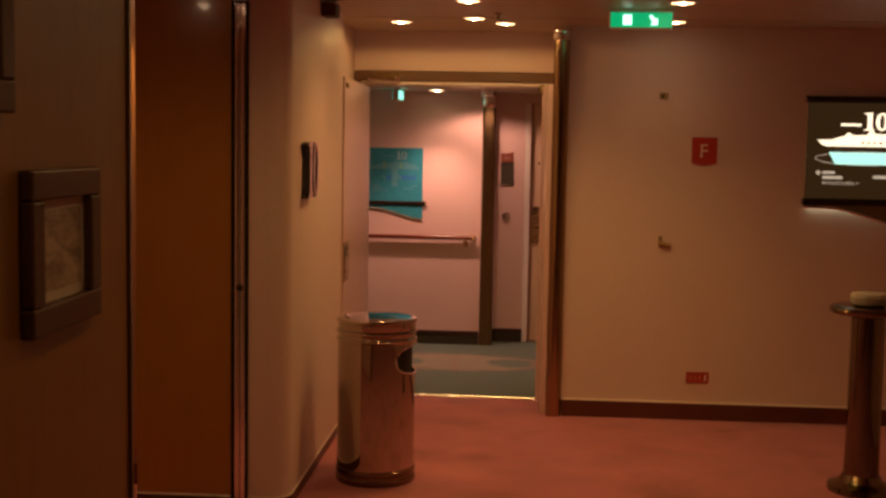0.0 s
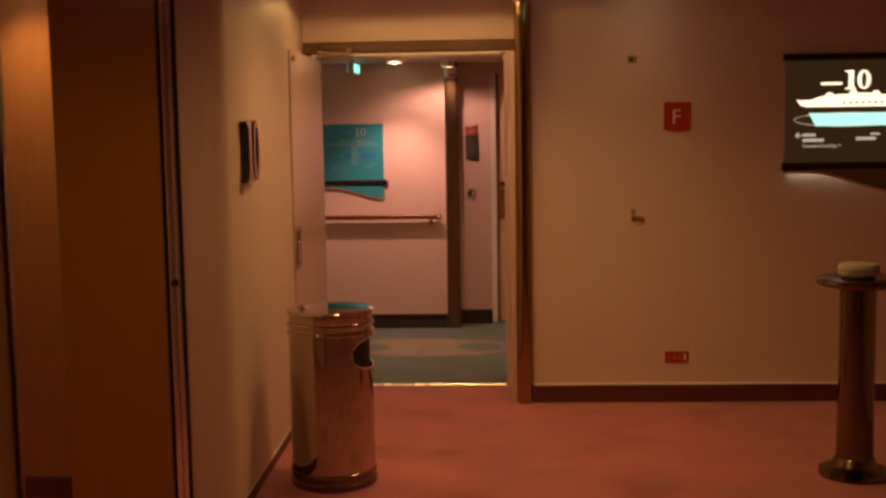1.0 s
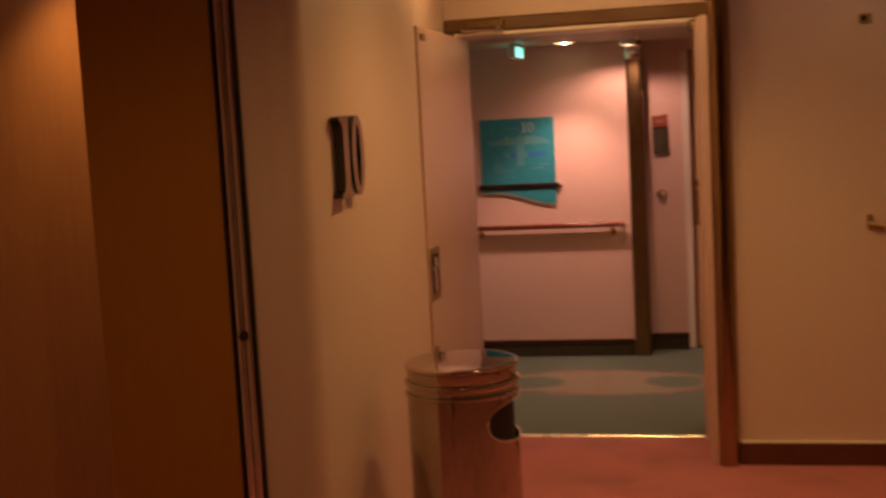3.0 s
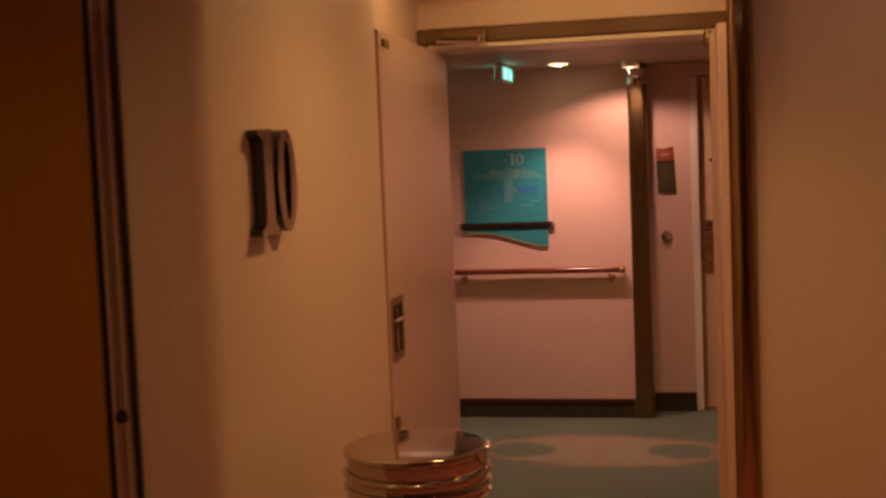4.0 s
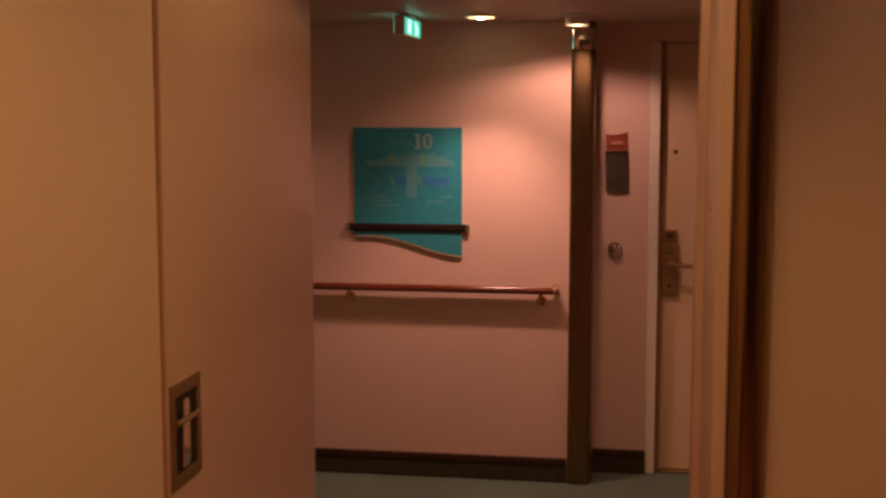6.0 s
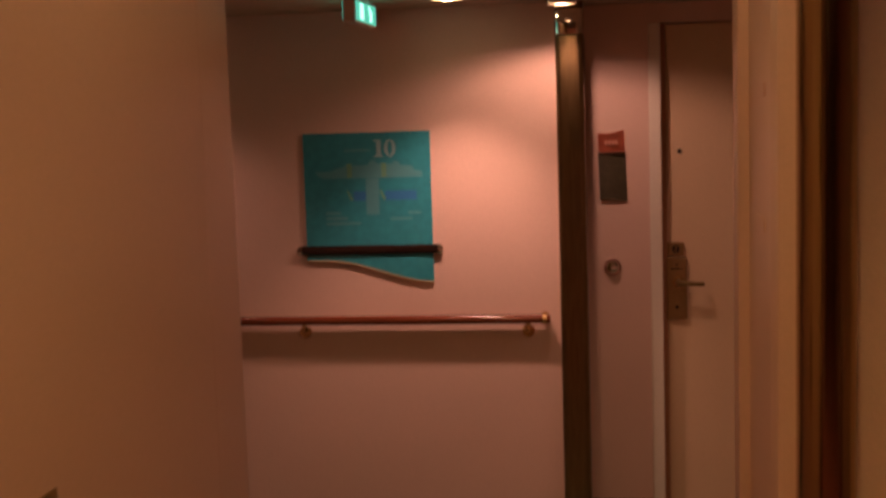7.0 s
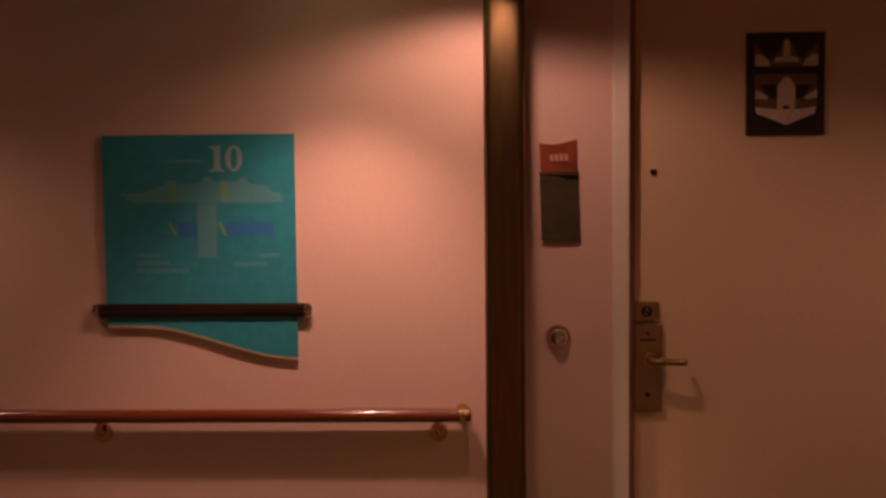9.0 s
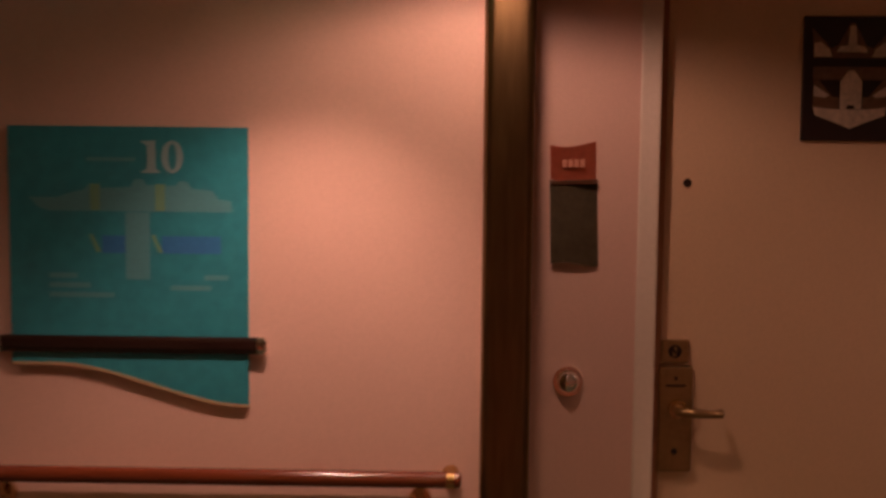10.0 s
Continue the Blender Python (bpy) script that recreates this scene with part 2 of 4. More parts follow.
def thing(name, x, y, z, label, category, group=""):
    ob = new(name)
    ob.location = (x, y, z)
    ob.empty_display_size = 0.1
    return tagged(ob, label, category, group)


def box(a, b, bevel=0.0, segments=2, bm=None):
    own = bmesh.new()
    bmesh.ops.create_cube(own, size=1)
    for v in own.verts:
        v.co = Vector([a[i] + (v.co[i] + 0.5) * (b[i] - a[i]) for i in range(3)])
    if bevel:
        bmesh.ops.bevel(own, geom=own.edges[:], offset=bevel, segments=segments, affect="EDGES", profile=0.5)
    return merge(bm, own)


def merge(bm, own):
    if bm is None:
        return own
    me = bpy.data.meshes.new("tmp")
    own.to_mesh(me)
    own.free()
    bm.from_mesh(me)
    bpy.data.meshes.remove(me)
    return bm


def prism(points, a, b, axis="z", bevel=0.0, bm=None):
    """A closed outline drawn in two axes and pushed from a to b along the third."""
    own = bmesh.new()
    def place(p, h):
        return {"z": (p[0], p[1], h), "y": (p[0], h, p[1]), "x": (h, p[0], p[1])}[axis]
    low = [own.verts.new(place(p, a)) for p in points]
    high = [own.verts.new(place(p, b)) for p in points]
    k = len(points)
    own.faces.new(low)
    own.faces.new(high)
    for i in range(k):
        own.faces.new((low[i], low[(i + 1) % k], high[(i + 1) % k], high[i]))
    if bevel:
        edges = [e for e in own.edges if (e.verts[0].co - e.verts[1].co).length > bevel * 3]
        bmesh.ops.bevel(own, geom=edges, offset=bevel, segments=1, affect="EDGES")
    return merge(bm, own)


def lathe(profile, x=0, y=0, segments=48, bm=None):
    """A turned body: (radius, height) from the bottom up, closed at both ends."""
    own = bmesh.new()
    rings = []
    for r, z in profile:
        rings.append([own.verts.new((x + r * math.cos(2 * math.pi * i / segments), y + r * math.sin(2 * math.pi * i / segments), z)) for i in range(segments)])
    for p, q in zip(rings, rings[1:]):
        for i in range(segments):
            own.faces.new((p[i], p[(i + 1) % segments], q[(i + 1) % segments], q[i]))
    own.faces.new(rings[0])
    own.faces.new(rings[-1])
    return merge(bm, own)


def tube(path, radius, segments=16, bm=None):
    """A round bar along a line of points, capped."""
    own = bmesh.new()
    pts = [Vector(p) for p in path]
    rings = []
    for i, p in enumerate(pts):
        d = (pts[min(i + 1, len(pts) - 1)] - pts[max(i - 1, 0)]).normalized()
        side = d.cross(Vector((0, 0, 1)) if abs(d.z) < 0.9 else Vector((1, 0, 0))).normalized()
        up = side.cross(d)
        r = radius[i] if isinstance(radius, (list, tuple)) else radius
        rings.append([own.verts.new(p + r * (math.cos(2 * math.pi * k / segments) * side + math.sin(2 * math.pi * k / segments) * up)) for k in range(segments)])
    for p, q in zip(rings, rings[1:]):
        for k in range(segments):
            own.faces.new((p[k], p[(k + 1) % segments], q[(k + 1) % segments], q[k]))
    own.faces.new(rings[0])
    own.faces.new(rings[-1])
    return merge(bm, own)


def disc_y(x, z, r, y0, y1, segments=32, bm=None):
    return prism([(x + r * math.cos(2 * math.pi * i / segments), z + r * math.sin(2 * math.pi * i / segments)) for i in range(segments)], y0, y1, "y", bm=bm)


def numeral_one(w, h):
    """Outline of a one with flared foot serifs and a flag, from its lower left corner."""
    return [(0, 0), (w, 0), (w, 0.055 * h), (0.88 * w, 0.085 * h), (0.80 * w, 0.135 * h), (0.77 * w, 0.2 * h), (0.77 * w, h), (0.58 * w, h), (0.40 * w, 0.985 * h), (0, 0.985 * h),
            (0, 0.93 * h), (0.16 * w, 0.91 * h), (0.27 * w, 0.87 * h), (0.32 * w, 0.80 * h), (0.32 * w, 0.2 * h), (0.29 * w, 0.135 * h), (0.20 * w, 0.085 * h), (0, 0.055 * h)]


def numeral_nought(bm, w, h, make, segments=40):
    """An upright ring with thick flanks; make(u, v, side) places a point of the front (0) or the back (1)."""
    rings = []
    for side in (0, 1):
        for a, b in ((0.5 * w, 0.5 * h), (0.19 * w, 0.40 * h)):
            rings.append([bm.verts.new(make(0.5 * w + a * math.cos(2 * math.pi * i / segments), 0.5 * h + b * math.sin(2 * math.pi * i / segments), side)) for i in range(segments)])
    for p, q in ((0, 1), (2, 3), (0, 2), (1, 3)):
        for i in range(segments):
            j = (i + 1) % segments
            bm.faces.new((rings[p][i], rings[p][j], rings[q][j], rings[q][i]))


def ten_on_y(x, z, w, h, y0, y1):
    """The number 10 standing on a wall that faces -y."""
    bm = prism([(x + u, z + v) for u, v in numeral_one(0.44 * w, h)], y0, y1, "y")
    numeral_nought(bm, 0.52 * w, h, lambda u, v, s: (x + 0.48 * w + u, y1 if s else y0, z + v))
    return bm


def lettering(text, size, thick=0.0005):
    """Built-in letters as a mesh in the x-z plane, facing -y, from the lower left corner."""
    cu = bpy.data.curves.new("letters", "FONT")
    cu.body, cu.size, cu.extrude = text, size, thick
    tmp = bpy.data.objects.new("letters", cu)
    scene.collection.objects.link(tmp)
    me = bpy.data.meshes.new_from_object(tmp.evaluated_get(bpy.context.evaluated_depsgraph_get()))
    bpy.data.objects.remove(tmp)
    bm = bmesh.new()
    bm.from_mesh(me)
    bpy.data.meshes.remove(me)
    bmesh.ops.rotate(bm, verts=bm.verts, matrix=Matrix.Rotation(radians(90), 3, "X"))
    return bm


def shift(bm, x, y, z):
    bmesh.ops.translate(bm, verts=bm.verts, vec=(x, y, z))
    return bm


# ---------------------------------------------------------------- floors and ceilings
structure("floor_lobby", box((-2.8, -1.4, -0.12), (3.4, 8.575, 0)), M_REDCARPET, "worn red carpet floor of the lift lobby")
structure("floor_hall", box((-4.6, 8.60, -0.12), (4.6, 11.2, -0.002)), M_GREENCARPET, "green carpet of the cabin hall with cream ovals")
structure("threshold", prism([(8.572, 0), (8.578, 0.008), (8.597, 0.008), (8.604, 0)], -0.63, 0.54, "x"), M_SATIN, "bright metal threshold strip between two carpets")


def lobby_ceiling():
    bm = box((-2.8, -1.4, LOBBY_Z), (3.4, 8.9, LOBBY_Z + 0.1))
    for y in (0.5, 1.7, 2.9, 4.1, 5.3, 6.5, 7.7):
        box((-2.8, y - 0.004, LOBBY_Z - 0.003), (3.4, y + 0.004, LOBBY_Z + 0.02), bm=bm)
    return bm


structure("ceiling_lobby", lobby_ceiling(), M_CEIL, "brownish painted panel ceiling of the lobby")
structure("ceiling_hall", box((-4.6, 8.843, HALL_Z), (4.6, 11.2, HALL_Z + 0.1)), M_CEIL, "low painted ceiling of the cabin hall")


# ---------------------------------------------------------------- lobby walls
def arc(cx, cy, r, a0, a1, k=8):
    return [(cx + r * math.cos(radians(a0 + (a1 - a0) * i / k)), cy + r * math.sin(radians(a0 + (a1 - a0) * i / k))) for i in range(k + 1)]


left_plan = [(-0.706, 8.602), (-0.706, 7.628), (-0.632, 7.628)] + arc(-0.722, 6.17, 0.09, 0, -90) + [(-0.81, 6.08), (-0.81, 6.22), (-0.95, 6.22), (-0.95, 8.602)]
structure("wall_west", prism(left_plan, 0, LOBBY_Z), M_WALL, "beige wall with a rounded corner and a door recess", True)
skirt_plan = [(-0.624, 7.60)] + arc(-0.722, 6.17, 0.098, 0, -90) + [(-0.81, 6.072), (-0.81, 6.076)] + arc(-0.722, 6.17, 0.094, -90, 0) + [(-0.628, 7.60)]
structure("baseboard_west", prism(skirt_plan, 0.0, 0.05), M_SKIRT, "low dark skirting with a pale cap", True)
structure("trim_west", prism(skirt_plan, 0.0505, 0.058), M_WHITE, "thin pale cap strip on the skirting", True)
structure("wall_lobby_north", box((0.60, 8.13, 0), (3.4, 8.84, LOBBY_Z)), M_WALL, "beige wall beside the doorway")
structure("baseboard_north", box((0.655, 8.112, 0), (3.2, 8.128, 0.10), 0.003), M_SKIRT, "dark maroon skirting board")
structure("trim_north", box((0.655, 8.109, 0.1005), (3.2, 8.128, 0.110), 0.002), M_WHITE, "pale cap strip on the skirting board")
structure("wall_south", box((-2.8, -1.4, 0), (3.4, -1.2, LOBBY_Z)), M_WALL)
structure("wall_east", box((3.2, -1.2, 0), (3.4, 8.13, LOBBY_Z)), M_WALL)
structure("wall_gallery", box((-0.80, -1.2, 0), (-0.61, 3.86, LOBBY_Z)), M_BROWNWALL, "dark brown panelled wall hung with framed pictures")
structure("trim_gallery", prism(arc(-0.70, 3.86, 0.098, 0, 180, 14), 0, LOBBY_Z), M_BRONZE, "rounded dull bronze wall end", True)
structure("wall_alcove_south", box((-2.8, 3.70, 0), (-0.80, 3.86, LOBBY_Z)), M_WALL)
structure("wall_alcove_west", box((-2.8, 3.86, 0), (-2.6, 6.6, LOBBY_Z)), M_WALL)
structure("wall_alcove_north", box((-2.6, 6.40, 0), (-0.951, 6.6, LOBBY_Z)), M_ALCOVE, "tan veneer alcove wall behind the lift door")
structure("baseboard_alcove", box((-2.6, 6.385, 0), (-1.0, 6.398, 0.10), 0.003), M_SKIRT, "dark maroon skirting board")

# lintel over the doorway, its brown head rail and pale edge
structure("wall_lintel", box((-0.95, 8.603, 2.100), (0.60, 8.84, LOBBY_Z)), M_WALL, "beige lintel wall above the doorway")
structure("door_frame_head", box((-0.705, 8.580, 2.030), (0.575, 8.84, 2.098), 0.010), M_HEAD, "brown painted head rail of the doorway")
structure("trim_head", box((-0.655, 8.572, 2.008), (0.55, 8.838, 2.028), 0.005), M_WHITE, "pale edge under the head rail")
structure("door_jamb_west", box((-0.80, 8.622, 0), (-0.632, 8.84, 2.007), 0.008), M_CREAM, "cream steel door jamb")
right_jamb = [(0.60, 8.14), (0.555, 8.14), (0.528, 8.155), (0.522, 8.20), (0.520, 8.50), (0.500, 8.51), (0.500, 8.60), (0.535, 8.61), (0.535, 8.84), (0.60, 8.84)]
structure("door_jamb_east", prism(right_jamb, 0, 2.007), M_CREAM, "cream steel door jamb with strike plates")
structure("wall_above_jamb", box((0.578, 8.16, 2.008), (0.60, 8.60, LOBBY_Z)), M_WALL)
for z in (1.42, 1.66):
    structure("strike_plate", box((0.5175, 8.26, z - 0.012), (0.5215, 8.37, z + 0.012), 0.001), M_CREAM, "small pale strike plate on the jamb")

# brass corner column of the lobby
column = thing("corner_column", 0.603, 8.125, 0, "polished brass corner column beside the doorway", "column")
part("shaft", prism([(u, v) for u, v in arc(0.0, 0.0, 0.048, 180, 360, 20)] + [(0.048, 0.02), (-0.048, 0.02)], 0.0, LOBBY_Z - 0.06), M_COLUMN, column, smooth=True)
part("collar", lathe([(0.056, LOBBY_Z - 0.085), (0.060, LOBBY_Z - 0.075), (0.060, LOBBY_Z - 0.03), (0.052, LOBBY_Z - 0.02), (0.052, LOBBY_Z)]), M_CHROME, column, smooth=True)

# ---------------------------------------------------------------- hall walls
structure("wall_hall_north", box((-4.6, 10.59, 0), (0.062, 11.2, HALL_Z)), M_PINK, "pink cream wall of the cabin hall")
structure("wall_hall_recess", box((0.063, 10.78, 0), (0.41, 11.2, HALL_Z)), M_PINK, "recessed wall strip beside the cabin door")
structure("wall_hall_door_head", box((0.41, 10.80, 1.975), (1.36, 11.2, HALL_Z)), M_PINK)
structure("wall_hall_back", box((0.41, 10.93, 0), (1.36, 11.2, 1.974)), M_PINK)
structure("wall_hall_north_east", box((1.36, 10.78, 0), (4.6, 11.2, HALL_Z)), M_PINK)
structure("wall_hall_south_west", box((-4.6, 8.62, 0), (-0.952, 8.84, HALL_Z + 0.1)), M_PINK)
structure("wall_hall_south_east", box((0.602, 8.841, 0), (4.6, 8.88, HALL_Z)), M_PINK)
structure("wall_hall_west", box((-4.8, 8.6, 0), (-4.6, 11.2, HALL_Z)), M_PINK)
structure("wall_hall_east", box((4.6, 8.6, 0), (4.8, 11.2, HALL_Z)), M_PINK)
structure("baseboard_hall", box((-4.6, 10.572, 0), (0.055, 10.588, 0.082), 0.003), M_SKIRT_GREEN, "dark patterned carpet skirting")
structure("trim_hall", box((-4.6, 10.568, 0.0825), (0.055, 10.588, 0.110), 0.003), M_CAP, "dark wooden cap on the skirting")
structure("baseboard_recess", box((0.166, 10.764, 0), (0.408, 10.778, 0.082), 0.003), M_SKIRT_GREEN, "dark patterned carpet skirting")
structure("trim_recess", box((0.166, 10.760, 0.0825), (0.408, 10.778, 0.110), 0.003), M_CAP, "dark wooden cap on the skirting")

pil = thing("wall_column", 0.112, 10.66, 0, "dark bronze wall column with a bright cap", "column")
pil_plan = [(-0.052, 0.115), (-0.052, -0.075)] + arc(-0.032, -0.082, 0.020, 180, 270, 6) + arc(0.030, -0.082, 0.020, 270, 360, 6) + [(0.050, 0.115)]
part("shaft", prism(pil_plan, 0, 1.930), M_BRONZE, pil, smooth=True)
part("cap", prism([(1.06 * u, 1.06 * v) for u, v in pil_plan], 1.9305, 2.02, bevel=0.004), M_CHROME, pil, "polished steel cap", True)
part("neck", prism(pil_plan, 2.0205, HALL_Z - 0.001), M_BRONZE, pil, smooth=True)


# ---------------------------------------------------------------- cabin door
def cabin_door():
    door = thing("cabin_door", 0.903, 10.842, 0, "closed pink cream cabin door with a brass lock", "door")
    part("leaf", shift(box((0.487, 10.882, 0.008), (1.30, 10.925, 1.97), 0.004), -0.92, -10.88, 0), M_DOOR, door)
    part("frame_post", shift(box((0.419, 10.815, 0), (0.4665, 10.965, 1.974), 0.006), -0.92, -10.88, 0), M_WHITE, door, "off-white steel frame post")
    part("frame_post", shift(box((1.308, 10.815, 0), (1.363, 10.965, 1.974), 0.006), -0.92, -10.88, 0), M_WHITE, door, "off-white steel frame post")
    part("seal", shift(box((0.467, 10.868, 0), (0.4865, 10.925, 1.972)), -0.92, -10.88, 0), M_EDGE, door, "dark reddish gap seal")
    part("sill", shift(box((0.486, 10.84, 0), (1.30, 10.881, 0.008), 0.002), -0.92, -10.88, 0), M_LOCK, door, "thin worn metal sill")
    peep = part("peephole", shift(disc_y(0.538, 1.482, 0.009, 10.874, 10.883), -0.92, -10.88, 0), M_DARKBAR, door, "small dark peephole")
    lock = part("lock", shift(box((0.484, 10.862, 0.824), (0.562, 10.881, 1.067), 0.005), -0.92, -10.88, 0), M_LOCK, door, "tarnished brass lock plate")
    part("card_slot", shift(box((0.500, 10.860, 1.021), (0.545, 10.863, 1.026)), -0.92, -10.88, 0), M_BLACK, lock)
    part("lamp_dot", shift(disc_y(0.522, 1.041, 0.004, 10.859, 10.863, 12), -0.92, -10.88, 0), M_BLACK, lock)
    part("keyhole", shift(disc_y(0.522, 0.872, 0.007, 10.859, 10.863, 16), -0.92, -10.88, 0), M_BLACK, lock)
    badge = part("badge", shift(box((0.486, 10.866, 1.075), (0.552, 10.881, 1.127), 0.003), -0.92, -10.88, 0), M_LOCK, door, "small badge plate above the lock")
    ring = bmesh.new()
    numeral_nought(ring, 0.030, 0.030, lambda u, v, s: (0.519 - 0.92 + u - 0.015, (10.8655 if s else 10.864) - 10.88, 1.101 + v - 0.015), 24)
    part("ring", ring, M_BLACK, badge)
    part("slash", shift(prism([(0.509, 1.107), (0.513, 1.111), (0.529, 1.095), (0.525, 1.091)], 10.864, 10.8655, "y"), -0.92, -10.88, 0), M_BLACK, badge)
    handle = part("handle", shift(tube([(0.527, 10.865, 0.971), (0.527, 10.835, 0.971), (0.535, 10.818, 0.971), (0.56, 10.812, 0.971), (0.602, 10.812, 0.969), (0.616, 10.817, 0.968), (0.620, 10.830, 0.968), (0.620, 10.848, 0.968)],
                                       [0.013, 0.013, 0.011, 0.010, 0.009, 0.009, 0.008, 0.007], 14), -0.92, -10.88, 0), M_LOCK, door, "curved brass lever handle", True)
    part("rosette", shift(disc_y(0.527, 0.971, 0.020, 10.850, 10.863), -0.92, -10.88, 0), M_BRASS, handle, smooth=True)
    return door


cabin_door()


def door_plaque():
    """Dark plaque with a crown-like and a hook-like pale shape."""
    p = thing("door_plaque", 0.874, 10.842, 1.716, "dark square plaque with two pale emblem shapes", "plaque")
    part("backing", box((-0.106, -0.010, -0.137), (0.104, 0, 0.137), 0.003), M_PLAQUE, p)
    f0, f1, g0 = -0.0120, -0.0102, -0.0135
    crown = [(-0.084, 0.046), (0.082, 0.046), (0.086, 0.110), (0.046, 0.066), (0.030, 0.074), (0.004, 0.122), (-0.004, 0.122), (-0.030, 0.074), (-0.046, 0.066), (-0.088, 0.110)]
    upper = part("upper_emblem", prism(crown, f0, f1, "y"), M_PLAQUEMID, p, "worn brown and silver crown shape")
    for s in (-1, 1):
        part("lobe", prism([(s * 0.084, 0.048), (s * 0.044, 0.048), (s * 0.050, 0.064), (s * 0.070, 0.080), (s * 0.084, 0.078)], g0, f0 - 0.0002, "y"), M_PLAQUEFIG, upper)
    part("lobe", prism([(-0.034, 0.058), (0.034, 0.058), (0.028, 0.070), (0.010, 0.074), (0.006, 0.116), (-0.006, 0.116), (-0.010, 0.074), (-0.028, 0.070)], g0, f0 - 0.0002, "y"), M_PLAQUEFIG, upper)
    lower = part("lower_emblem", box((-0.084, f0, -0.002), (0.082, f1, 0.026)), M_PLAQUEMID, p, "worn brown and silver anchor shape")
    for s in (-1, 1):
        part("ground", prism([(s * 0.082, -0.003), (s * 0.072, -0.003), (s * 0.040, -0.040), (s * 0.026, -0.040), (s * 0.026, -0.066), (s * 0.082, -0.066)], f0, f1, "y"), M_PLAQUEMID, lower)
        part("fluke", prism([(s * 0.082, -0.014), (s * 0.048, -0.036), (s * 0.056, -0.042), (s * 0.082, -0.038)], g0, f0 - 0.0002, "y"), M_PLAQUEFIG, lower)
    part("stem", prism([(-0.024, -0.066), (-0.010, -0.0665), (-0.007, -0.058), (0.007, -0.058), (0.010, -0.0665), (0.024, -0.066), (0.024, -0.006), (0.006, 0.018), (-0.006, 0.018), (-0.024, -0.006)], g0, f0 - 0.0002, "y"), M_PLAQUEFIG, lower)
    part("bowl", prism([(-0.082, -0.062), (-0.040, -0.067), (0.040, -0.067), (0.080, -0.062), (0.076, -0.080), (0.030, -0.098), (0.0, -0.110), (-0.030, -0.098), (-0.078, -0.080)], g0, f0 - 0.0002, "y"), M_PLAQUEFIG, lower)
    return p


door_plaque()


def card_holder():
    c = thing("door_card", 0.262, 10.778, 1.428, "curled orange-red and grey paper card in a wall clip", "card")
    def sheet(z0, z1, w0, w1, wave, y):
        bm = bmesh.new()
        cols = 12
        rows = []
        for j in range(5):
            t = j / 4
            rows.append([bm.verts.new((w0 + (w1 - w0) * i / cols, y - 0.006 - 0.008 * math.sin(3.1 * i / cols + wave + 0.8 * t), z0 + (z1 - z0) * t + 0.006 * math.sin(4.0 * i / cols + wave + t))) for i in range(cols + 1)])
        for p, q in zip(rows, rows[1:]):
            for i in range(cols):
                bm.faces.new((p[i], p[i + 1], q[i + 1], q[i]))
        bmesh.ops.solidify(bm, geom=bm.faces[:], thickness=0.0015)
        return bm
    red = part("red_card", sheet(0.058, 0.138, -0.050, 0.050, 2.2, -0.002), M_REDCARD, c, "orange-red printed card", True)
    for k in range(4):
        part("printed_bar", box((-0.024 + 0.013 * k, -0.0165, 0.088), (-0.015 + 0.013 * k, -0.0145, 0.105)), M_CARDBAR, red)
    part("grey_card", sheet(-0.126, 0.055, -0.053, 0.052, 0.6, -0.004), M_CARD, c, "grey-green printed card", True)
    c.rotation_euler = (0, radians(-1.8), 0)
    part("clip", box((-0.052, -0.020, 0.050), (0.052, -0.001, 0.060), 0.002), M_DARKWOOD, c, "thin dark clip")
    return c


card_holder()
bell = thing("door_stop", 0.257, 10.778, 1.041, "round polished metal door stop knob on the wall", "door stop")
knob = bmesh.new()
bmesh.ops.create_uvsphere(knob, u_segments=32, v_segments=16, radius=0.024)
for v in knob.verts:
    v.co = Vector((v.co.x, -0.016 + 0.75 * v.co.y, v.co.z))
part("knob", knob, M_KNOB, bell, smooth=True)
part("base_ring", disc_y(0, 0, 0.033, -0.008, 0.001), M_KNOB, bell, smooth=True)


# ---------------------------------------------------------------- handrail
def handrail():
    r = thing("handrail", -1.5, 10.588, 0.874, "reddish polished wooden wall handrail on round brackets", "handrail")
    part("rail", tube([(-2.6, -0.031, 0), (1.50, -0.031, 0), (1.517, -0.031, 0), (1.522, -0.031, 0)], [0.0175, 0.0175, 0.0165, 0.012], 20), M_WOOD, r, smooth=True)
    part("end_ring", tube([(1.492, -0.031, 0), (1.508, -0.031, 0)], 0.0195, 20), M_BRASS, r, "brass end ring", True)
    part("end_return", tube([(1.500, -0.031, 0.004), (1.500, -0.015, 0.006), (1.500, 0.001, 0.006)], [0.012, 0.012, 0.018], 16), M_BRASS, r, "brass return to the wall", True)
    for x in (-2.34, -1.13, 0.567, 1.437):
        b = part("bracket", tube([(x, 0.001, -0.048), (x, -0.020, -0.046), (x, -0.034, -0.034), (x, -0.031, -0.012)], [0.009, 0.009, 0.008, 0.008], 12), M_BRASS, r, smooth=True)
        part("rosette", disc_y(x, -0.048, 0.024, -0.012, 0.001), M_BRASS, b, smooth=True)
    return r


handrail()


# ---------------------------------------------------------------- deck directory signs
def wave(x0, x1, z0, z1, k=18):
    """A slack S from the high left end to the low right end."""
    return [(x0 + (x1 - x0) * i / k, z0 + (z1 - z0) * (lambda s: s * s * (3 - 2 * s))(min(1, max(0, (i / k - 0.18) / 0.82)))) for i in range(k + 1)]


